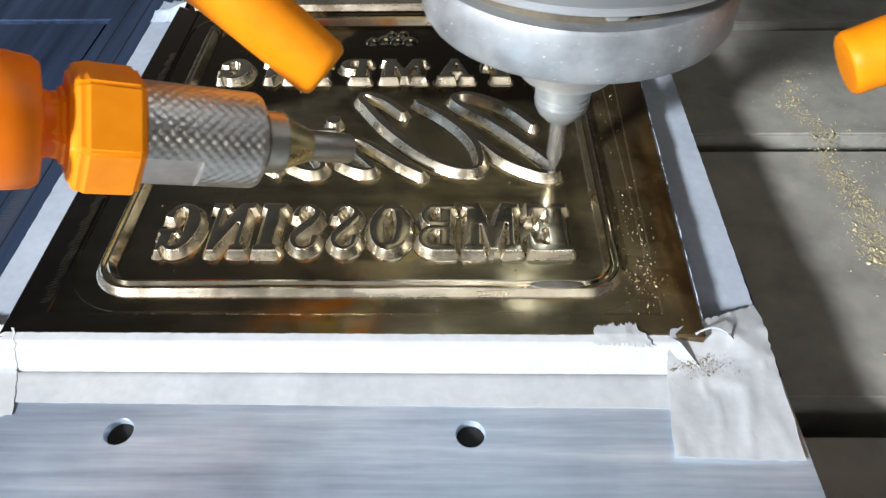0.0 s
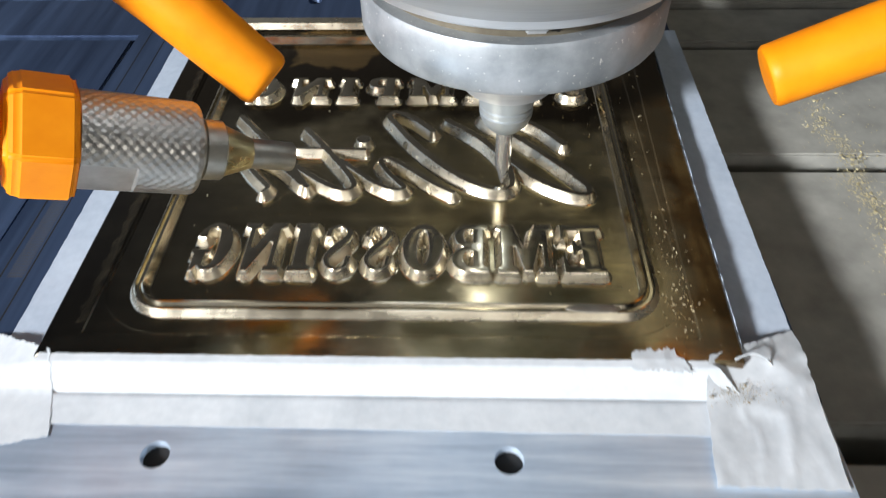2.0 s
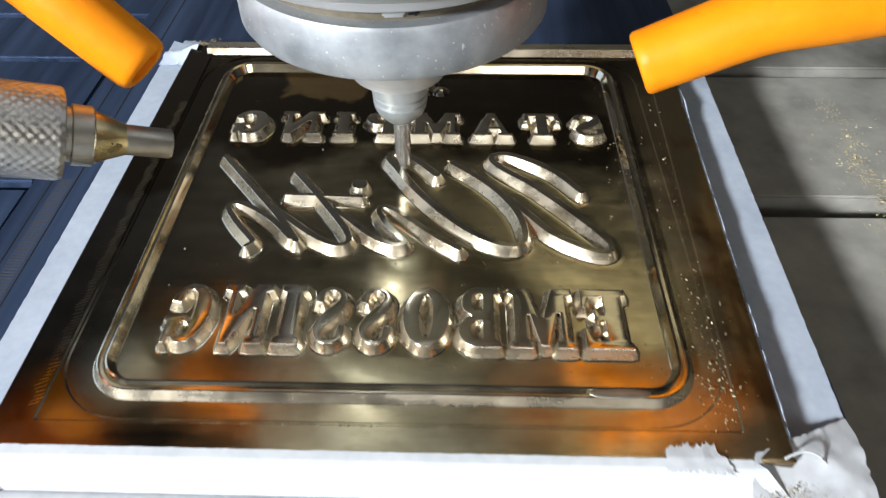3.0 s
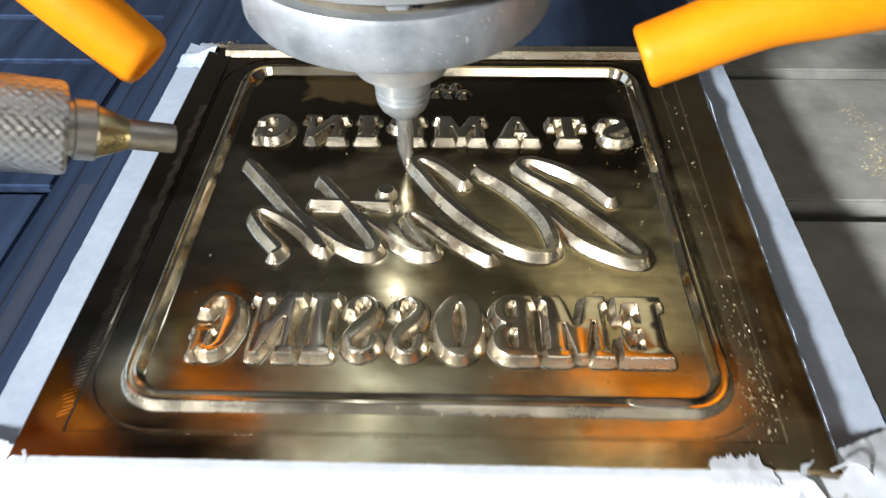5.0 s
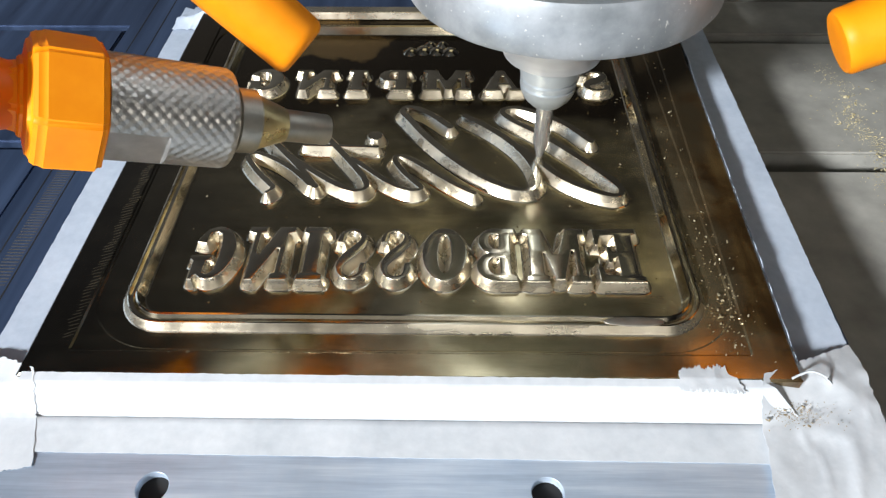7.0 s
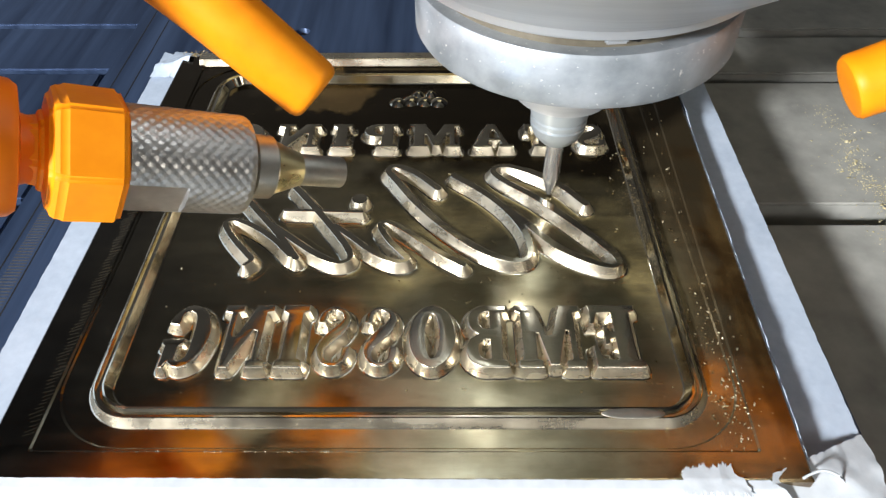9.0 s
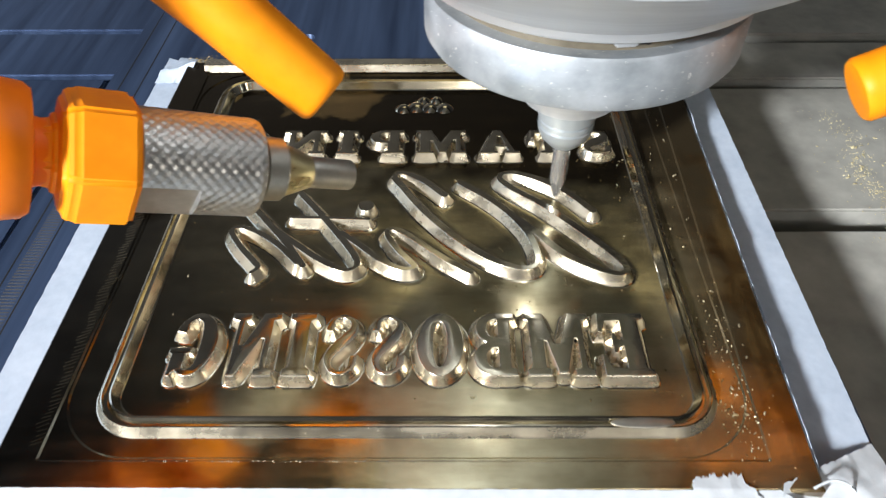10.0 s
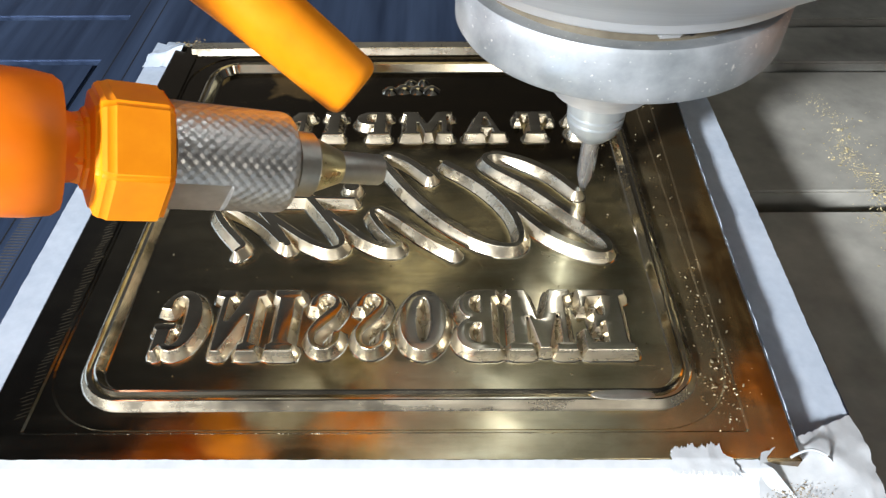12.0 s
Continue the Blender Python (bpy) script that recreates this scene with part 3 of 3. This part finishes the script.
stroke([(-41.6, 53.1), (-36.2, 46.3), (-30.0, 38.5), (-24.9, 31.9), (-21.4, 26.6)], 0.6, 0.36)
stroke([(-22.6, 27.4), (-26.6, 31.9), (-31.1, 35.5), (-35.3, 37.5), (-37.1, 36.2), (-34.5, 31.9), (-31.2, 27.9), (-30.0, 26.2), (-31.0, 24.8)], 0.58, 0.34)
stroke([(-25.6, 40.4), (-17.7, 40.2), (-9.8, 39.9)], 0.4, 0.35)
finish(crisp(part("script_dot", lathe([(2.9, -0.25), (2.7, 0.03), (2.4, 0.14), (1.72, RELIEF - 0.15), (1.6, RELIEF)], 32, Matrix.Translation(Vector((-10.5, 43.6, 0)) * MM)), BRASS_CUT, die), 28))
# a small worn emblem above the upper word
for ex, ey, r in ((-4.4, 82.6, 1.5), (-1.2, 83.4, 1.8), (2.2, 83.0, 1.6), (5.8, 82.8, 1.7), (0.6, 86.0, 1.1), (3.8, 86.3, 1.0)):
    crisp(part("emblem_lobe", lathe([(r + 0.9, -0.25), (r + 0.7, 0.0), (r * 0.6, 0.9), (r * 0.3, 1.0)], 14, Matrix.Translation(Vector((ex, ey, 0)) * MM)), BRASS_CUT, die), 28)

# ---- masking tape ----
def tape(label, rows, nu, crumple, ragged, seed, material=TAPE, frayed=0.0):
    """A strip of tape through rows of (left end, right end) points, crumpled and torn along its ends."""
    rnd = random.Random(seed)
    bm = bmesh.new()
    grid = []
    fine = []
    for (a, b), (c, d) in zip(rows, rows[1:]):
        for k in range(6):
            t = k / 6
            fine.append((Vector(a).lerp(Vector(c), t), Vector(b).lerp(Vector(d), t)))
    fine.append((Vector(rows[-1][0]), Vector(rows[-1][1])))
    for j, (a, b) in enumerate(fine):
        line = []
        for i in range(nu + 1):
            p = a.lerp(b, i / nu)
            o = p + Vector((seed * 31, 0, 0))
            fold = max(0.0, 1 - abs(noise.noise(o * 0.07) * 9)) + 0.6 * max(0.0, 1 - abs(noise.noise(o * 0.13 + Vector((7, 3, 0))) * 11))
            n = noise.noise(o * 0.10) * 0.7 + noise.noise(o * 0.4) * 0.14 + fold * 0.55
            p = p + Vector((0, 0, crumple * (n + 0.5)))
            if j in (0, len(fine) - 1):
                p = p + (fine[1][0] - fine[0][0]).normalized() * (rnd.uniform(-ragged, ragged) - (0 if j else frayed * max(0.0, 0.4 + noise.noise(o * 0.5) + 0.5 * noise.noise(o * 2.1)) * rnd.uniform(0.85, 1.1)))
            if i in (0, nu):
                p = p + (b - a).normalized() * rnd.uniform(-ragged, ragged)
            line.append(bm.verts.new(p * MM))
        grid.append(line)
    for r0, r1 in zip(grid, grid[1:]):
        for i in range(nu):
            bm.faces.new((r0[i], r0[i + 1], r1[i + 1], r1[i]))
    bmesh.ops.recalc_face_normals(bm, faces=bm.faces)
    if bm.faces[0].normal.z < 0:
        bmesh.ops.reverse_faces(bm, faces=bm.faces)
    base_faces = bm.faces[:]
    res = bmesh.ops.extrude_face_region(bm, geom=base_faces)
    bmesh.ops.translate(bm, verts=[g for g in res["geom"] if isinstance(g, bmesh.types.BMVert)], vec=(0, 0, 0.07 * MM))
    bmesh.ops.recalc_face_normals(bm, faces=bm.faces)
    ob = crisp(put("masking_tape", bm, material), 50)
    on_table.append(ob)
    return tagged(ob, label, "tape", "tape round the die")


B = BASE_TOP
tape("white masking tape folded over the front edge of the die", [((-63, -18.3, 0.45), (56, -18.7, 0.45)), ((-63, -19.9, 0.2), (58, -20.1, 0.2)), ((-61.6, -23.5, B + 0.55), (62, -23.8, B + 0.55)), ((-61.3, -23.9, B + 0.02), (62, -24.2, B + 0.02)), ((-61, -24.3, B + 0.30), (62, -24.6, B + 0.30)), ((-58.5, -30.2, B + 0.05), (57, -31.0, B + 0.05))], 140, 0.07, 0.06, 1)
tape("bluish white masking tape along the amber side of the die", [((64.0, -16, B + 0.1), (67.6, 106, B + 0.1)), ((70, -16, B + 0.06), (72.6, 106, B + 0.06)), ((75.0, -16, B + 0.06), (77.0, 106, B + 0.06))], 120, 0.12, 0.08, 2, BLUISH_TAPE)
tape("bluish white masking tape along the dark side of the die", [((-73.0, -22, B + 0.06), (-72.8, 114, B + 0.06)), ((-69, -22, B + 0.06), (-69.0, 112, B + 0.06)), ((-64.4, -22, B + 0.1), (-64.2, 106.5, B + 0.1))], 120, 0.08, 0.07, 3, BLUISH_TAPE)
rim = bmesh.new()
rnd = random.Random(9)
prev = None
for q in range(241):
    ry = -15.0 + 118.0 * q / 240
    rx = 65.25 + (ry - 40) * 0.036
    bare = noise.noise(Vector((ry * 0.07, 4.0, 0))) + 0.35 * noise.noise(Vector((ry * 0.3, 1.0, 0)))
    top = 0.1 + 1.7 * max(0.0, bare - 0.05) + rnd.uniform(0, 0.12)
    cur = [rim.verts.new(Vector(c) * MM) for c in ((rx + 0.9, ry, B + 0.2), (rx + 0.15, ry, top - 0.5), (rx - 0.1 - 0.5 * max(0.0, bare), ry, top), (rx - 0.2 - 0.5 * max(0.0, bare), ry, top + 0.1), (rx + 0.3, ry, top - 0.4), (rx + 1.1, ry, B + 0.2))]
    if prev:
        for k in range(6):
            rim.faces.new((prev[k], cur[k], cur[(k + 1) % 6], prev[(k + 1) % 6]))
    else:
        rim.faces.new(cur)
    prev = cur
rim.faces.new(prev[::-1])
bmesh.ops.recalc_face_normals(rim, faces=rim.faces)
rim = tagged(put("masking_tape", rim, BLUISH_TAPE, smooth=True), "torn ragged rim of bluish masking tape along the die edge", "tape", "tape round the die")
on_table.append(rim)
tape("crumpled piece of white masking tape over the corner", [((56.5, -18.0, 0.5), (75.0, -9.0, B + 0.5)), ((55.5, -22.5, B + 1.9), (75.2, -15, B + 1.2)), ((55.2, -25.5, B + 0.7), (75.1, -19, B + 0.5)), ((54.6, -31, B + 0.5), (74.8, -26, B + 0.5)), ((53.4, -40.3, B + 0.25), (74.2, -40.5, B + 0.25))], 34, 0.7, 0.2, 4)
tape("short piece of white masking tape at the corner", [((-76, -11, B + 0.3), (-61.4, -17.4, 0.60)), ((-75, -19.9, B + 0.3), (-60.4, -19.95, 0.30)), ((-74, -23.6, B + 0.3), (-59.9, -23.55, B + 0.66)), ((-73.6, -24.6, B + 0.25), (-59.6, -24.6, B + 0.36)), ((-71, -36, B + 0.12), (-57.0, -32.5, B + 0.12))], 40, 0.06, 0.25, 5)
tape("torn white shred of masking tape on the die", [((43.2, -17.3, 0.75), (50.6, -17.6, 0.65)), ((42.9, -18.6, 0.85), (52, -18.7, 0.7)), ((42.6, -20.9, 0.35), (53, -21.2, 0.3))], 110, 0.35, 0.3, 6, frayed=1.5)
tape("crumpled bluish white masking tape at the back corner", [((-72.5, 99.5, B + 0.5), (-62.8, 99.0, B + 0.6)), ((-72.0, 104.0, B + 1.6), (-61.5, 103.0, 0.9)), ((-70.5, 108.5, B + 0.8), (-59.0, 107.5, B + 1.4)), ((-69.0, 113.0, B + 0.2), (-60.0, 111.5, B + 0.2))], 40, 0.7, 0.25, 8, BLUISH_TAPE)



def thread(points, r):
    """A thin round fibre through the points."""
    line = smooth_line(points, 6)
    bm = bmesh.new()
    rings = []
    for i, p in enumerate(line):
        d = (line[min(i + 1, len(line) - 1)] - line[max(i - 1, 0)]).normalized()
        side = d.orthogonal().normalized()
        up = d.cross(side)
        rings.append([bm.verts.new((p + (side * math.cos(a) + up * math.sin(a)) * r) * MM) for a in (2 * math.pi * q / 8 for q in range(8))])
    for a, b in zip(rings, rings[1:]):
        for q in range(8):
            bm.faces.new((a[q], a[(q + 1) % 8], b[(q + 1) % 8], b[q]))
    bm.faces.new(rings[0])
    bm.faces.new(rings[-1])
    bmesh.ops.recalc_face_normals(bm, faces=bm.faces)
    return bm


fibre = tagged(put("tape_fibre", thread([(61.0, -18.4, 0.6), (62.2, -17.9, 0.9), (64.2, -17.4, 1.2), (66.6, -17.6, 0.2), (68.4, -18.0, -1.8), (69.6, -18.4, B + 0.6)], 0.2), TAPE, smooth=True), "curled white shred of tape fibre at the corner", "fibre")
on_table.append(fibre)

# ---- loose chips of brass ----
def strew(name, label, spots, sizes, seed, material=CHIP):
    """A scatter of small curled chips at (x, y, z) spots."""
    rnd = random.Random(seed)
    bm = bmesh.new()
    for cx, cy, cz in spots:
        s = rnd.uniform(*sizes) * (2.4 if rnd.random() < 0.06 else 1.0)
        m = Matrix.Translation(Vector((cx, cy, cz + 0.2 * s)) * MM) @ Euler((rnd.uniform(-.7, .7), rnd.uniform(-.7, .7), rnd.uniform(0, 6.3))).to_matrix().to_4x4() @ Matrix.Diagonal((s * MM, s * MM * rnd.uniform(0.25, 0.7), s * MM * 0.3, 1))
        bmesh.ops.create_icosphere(bm, subdivisions=1, radius=0.8, matrix=m)
    ob = tagged(put(name, bm, material), label, "chips", kind="stuff")
    on_table.append(ob)
    return ob


rnd = random.Random(11)
on_die = [(rnd.gauss(56.5, 3.4), rnd.gauss(-3, 11), 0.3) for _ in range(300)] + [(rnd.uniform(42, 63), rnd.uniform(-16, 85), 0.3) for _ in range(70)] + [(rnd.uniform(-50, 50), rnd.uniform(-4, 60), 0.02) for _ in range(12)]
on_die = [p for p in on_die if -17.5 < p[1] < 98 and p[0] < 62.6 + (p[1] - 40) * 0.036]
strew("brass_chips", "glittering loose brass chips strewn over the oily die", on_die, (0.10, 0.38), 3)
strew("brass_dust", "fine brown brass dust caught on the crumpled tape", [(rnd.gauss(61, 2.6), rnd.gauss(-23.5, 1.2), BASE_TOP + 1.9) for _ in range(260)], (0.08, 0.22), 4, DUST)
strew("swarf", "yellow brass swarf scattered over the machine table", [(rnd.gauss(119.5, 2.2) + (rnd.uniform(-9, 16) if rnd.random() < 0.2 else 0) + 1.6 * math.sin(y * 0.21), y, BED_Z) for y in (min(rnd.uniform(-10, 112), rnd.uniform(15, 125)) for _ in range(3400))], (0.12, 0.42), 5, SWARF)
strew("swarf_clump", "brown clump of oily swarf at the back corner of the die", [(rnd.gauss(-61, 1.8), rnd.gauss(107.5, 1.6), BASE_TOP + abs(rnd.gauss(0.8, 1.2))) for _ in range(420)], (0.2, 0.6), 6, DUST)

drops = bmesh.new()
rnd = random.Random(21)
for _ in range(420):
    dx, dy = (rnd.gauss(20, 22), rnd.uniform(-3, 62)) if rnd.random() < 0.6 else (rnd.uniform(44, 62), rnd.uniform(-16, 90))
    if not (-50 < dx < 61):
        continue
    r = rnd.uniform(0.06, 0.2)
    bmesh.ops.create_icosphere(drops, subdivisions=1, radius=1.0, matrix=Matrix.Translation(Vector((dx, dy, 0.03 if abs(dx) < 51 else 0.24)) * MM) @ Matrix.Diagonal((r * MM, r * MM, r * 0.6 * MM, 1)))
drops = tagged(put("oil_droplets", drops, OIL, smooth=True), "tiny glossy droplets of cutting oil on the die", "droplets", kind="stuff")
on_table.append(drops)

# ---- a long flake lying across the border ----
flake = bmesh.new()
bmesh.ops.create_uvsphere(flake, u_segments=24, v_segments=10, radius=1.0, matrix=Matrix.Translation(Vector((37.4, -8.0, 1.75)) * MM) @ Matrix.Diagonal((5.2 * MM, 1.05 * MM, 0.3 * MM, 1)))
flake = tagged(put("metal_flake", flake, NICKEL, smooth=True), "long pale metal flake lying on the raised border", "chip")
on_table.append(flake)

# ---- spindle ----
AXIS_Y = 25.7
spindle = empty("spindle", "grey steel milling spindle with a thin engraving cutter", "spindle")
on_head.append(spindle)
crisp(part("nose", lathe([(9.2, 40.0), (25.5, 40.0), (26.8, 40.5), (27.4, 41.5), (27.4, 48.7), (27.0, 49.4), (24.8, 49.4)], 96), WET_STEEL, spindle))
groove = crisp(part("neck_groove", lathe([(24.6, 49.2), (24.6, 52.6)], 96), GROOVE, spindle))
crisp(part("housing", lathe([(24.6, 52.5), (28.4, 52.5), (29.2, 53.0), (29.6, 54.4), (39.5, 61.5), (46.0, 67.0), (46.5, 70.0), (46.5, 150), (20, 151)], 96), STEEL, spindle))
crisp(part("collar", lathe([(8.2, 26.0), (9.2, 26.7), (9.3, 28.9), (9.6, 29.4), (10.4, 33), (10.4, 40.2)], 64), STEEL, spindle))
collet = crisp(part("collet", lathe([(1.9, 15.4), (3.2, 15.5), (4.7, 17.2), (5.3, 18.6), (5.5, 19.8), (5.15, 20.1), (5.5, 20.4), (5.5, 21.3), (5.15, 21.6), (5.6, 21.9), (5.8, 26.4)], 48), GREY_STEEL, spindle))
crisp(part("cutter", lathe([(0.12, 0.0), (0.4, 0.5), (1.6, 5.2), (1.75, 5.8), (1.75, 16.0)], 32), CARBIDE, collet, "thin pointed carbide cutter"))
# small light piece sitting in the groove
part("groove_bit", box(-2.2, 1.2, -25.2, -24.2, 50.0, 51.6, 0.3), STEEL, groove).rotation_euler = (0, 0, radians(6))
# black box put in for the shade of a small hole
part("groove_hole_shade", box(1.4, 3.4, -24.75, -24.0, 49.9, 51.7, 0.3), BLACK, groove).rotation_euler = (0, 0, radians(6))

# ---- coolant nozzles ----
def aim(tip, way):
    """A pose at tip whose z axis runs along way."""
    return Matrix.Translation(Vector(tip) * MM) @ Vector(way).to_track_quat("Z", "Y").to_matrix().to_4x4()


def hose_beads(parent, start, ways, r, material=ORANGE):
    """Ball-jointed hose links from start, each along its own way."""
    p = Vector(start)
    for way in ways:
        w = Vector(way).normalized()
        crisp(part("hose_link", lathe([(r * .5, 0), (r * .54, 1.6), (r * .94, 2.0), (r * 1.02, 3), (r * 1.06, 6), (r * 1.06, 11), (r * .95, 13.4), (r * .7, 14.2), (r * .6, 16)], 40, aim(p, w)), material, parent), 40)
        p = p + w * 14.5


mist = empty("mist_nozzle", "knurled nickelled mist nozzle on an orange jointed coolant hose", "coolant nozzle")
on_head.append(mist)
MIST_TIP, MIST_WAY = Vector((-40.5, 6.8, 22.0)), Vector((-0.827, -0.391, 0.403)).normalized()
mm = aim(MIST_TIP, MIST_WAY)


def mist_part(name, profile, material, label="", n=48):
    return crisp(part(name, lathe(profile, n, mm), material, mist, label), 30)


mist_part("jet", [(1.6, 0.8), (1.7, 0), (2.5, 0.1), (2.65, 0.4), (2.7, 8.0)], NICKEL)
cone = mist_part("cone", [(2.6, 7.8), (2.8, 8.0), (4.6, 12.9), (4.7, 13.2)], GOLDEN, "bare brass cone")
mist_part("ring", [(4.9, 13.0), (5.2, 13.3), (5.25, 16.4), (4.7, 16.6), (4.7, 17.8)], NICKEL)
KN0, KN1, KNR = 17.6, 35.7, 7.9


def knurl_mesh():
    bm = bmesh.new()
    n, rows = 216, 90
    prof = []
    for j in range(rows + 1):
        z = KN0 + (KN1 - KN0) * j / rows
        edge = min(1.0, 0.955 + 0.9 * j / rows) if j else 0.93
        ring = []
        for i in range(n):
            a = 2 * math.pi * i / n
            u, v = a * 27 / (2 * math.pi), z * 0.58
            k = (abs((u + v) % 1 - 0.5) + abs((u - v) % 1 - 0.5))
            r = KNR * edge + 0.19 * (min(k, 0.72) - 0.4)
            off = abs((a - 5.85 + math.pi) % (2 * math.pi) - math.pi)
            if z > 27.6 and off < 0.52:
                r = min(r, KNR * 0.885 / math.cos(off))
            ring.append(bm.verts.new(Vector((r * math.cos(a), r * math.sin(a), z)) * MM))
        prof.append(ring)
    for a, b in zip(prof, prof[1:]):
        for i in range(n):
            bm.faces.new((a[i], a[(i + 1) % n], b[(i + 1) % n], b[i]))
    bm.faces.new(prof[0][::-1])
    bm.faces.new(prof[-1])
    bm.transform(mm)
    return bm


part("knurled_barrel", knurl_mesh(), KNURL, mist)
hexa = lathe([(9.0, 35.7), (10.1, 36.2), (10.1, 44.0), (9.0, 45.6), (5.4, 46.2), (4.9, 48.4)], 6, mm @ Matrix.Rotation(radians(12), 4, "Z"))
bmesh.ops.bevel(hexa, geom=hexa.edges[:], offset=0.6 * MM, segments=3, affect="EDGES")
crisp(part("hose_nut", hexa, ORANGE, mist), 26)
hose_beads(mist, MIST_TIP + MIST_WAY * 47.2, [MIST_WAY, (-.75, -.3, .6), (-.3, .3, .9), (.5, .6, .62), (.8, .5, .3)], 9.2, RED_ORANGE)

left = empty("coolant_nozzle", "round orange plastic coolant nozzle hanging above the die", "coolant nozzle", group="orange nozzles")
on_head.append(left)
L_TIP, L_WAY = Vector((-44.2, 14.4, 33.0)), Vector((-0.74, 0.22, 0.64)).normalized()
crisp(part("nozzle", lathe([(3.4, 3.0), (3.6, 0.3), (4.3, 0.0), (4.9, 0.25), (5.35, 0.8), (5.6, 1.7), (6.0, 22), (6.4, 30), (6.6, 34), (5.0, 36)], 48, aim(L_TIP, L_WAY)), ORANGE, left), 40)
hose_beads(left, L_TIP + L_WAY * 34, [(-.3, .3, .9), (.2, .1, .95), (.7, 0, .7), (.9, 0, .3)], 6.6)

right = empty("coolant_nozzle", "bent orange plastic coolant nozzle reaching in from the side", "coolant nozzle", group="orange nozzles")
on_head.append(right)
R_TIP = Vector((41.2, 5.2, 40.2))


def bent_nozzle():
    line = smooth_line([R_TIP, R_TIP + Vector((7, 0, 3.3)), R_TIP + Vector((14, 0, 6.6)), R_TIP + Vector((19, 0, 8.4)), R_TIP + Vector((26, 0.6, 9.4)), R_TIP + Vector((36, 2, 10.6))], 6)
    bm = bmesh.new()
    n, rings = 36, []
    frames = [(0.4, 0.35, 0), (4.0, 0.35, 0), (4.8, 0.2, 0)] + [(5.2 + 0.02 * i, 0.0, i) for i in range(len(line))]
    for k, (r, back, i) in enumerate(frames):
        d = (line[min(i + 1, len(line) - 1)] - line[max(i - 1, 0)]).normalized()
        c = line[i] - d * (back + (0.0 if k > 2 else 0.35))
        side = Vector((0, 1, 0))
        up = d.cross(side).normalized()
        side = up.cross(d)
        rings.append([bm.verts.new((c + (side * math.cos(a) + up * math.sin(a)) * r) * MM) for a in (2 * math.pi * q / n for q in range(n))])
    for a, b in zip(rings, rings[1:]):
        for q in range(n):
            bm.faces.new((a[q], a[(q + 1) % n], b[(q + 1) % n], b[q]))
    bm.faces.new(rings[0])
    bm.faces.new(rings[-1])
    bmesh.ops.recalc_face_normals(bm, faces=bm.faces)
    return bm


crisp(part("nozzle", bent_nozzle(), ORANGE, right), 40)
hose_beads(right, R_TIP + Vector((35, 2, 10.6)), [(.7, .3, .6), (0, .2, 1), (-.6, .2, .8), (-.95, 0, .3), (-.95, 0, .3)], 6.6)


# ---- what moves ----
def motions():
    for ob in on_table:
        walk(ob, [(t, pose(0, y * MM, 0)) for t, y in TABLE])
    for ob in on_head:
        walk(ob, [(t, pose(hx * MM, (AXIS_Y if ob is spindle else 0.0) * MM, hz * MM)) for t, hx, hz in HEAD])


motions()
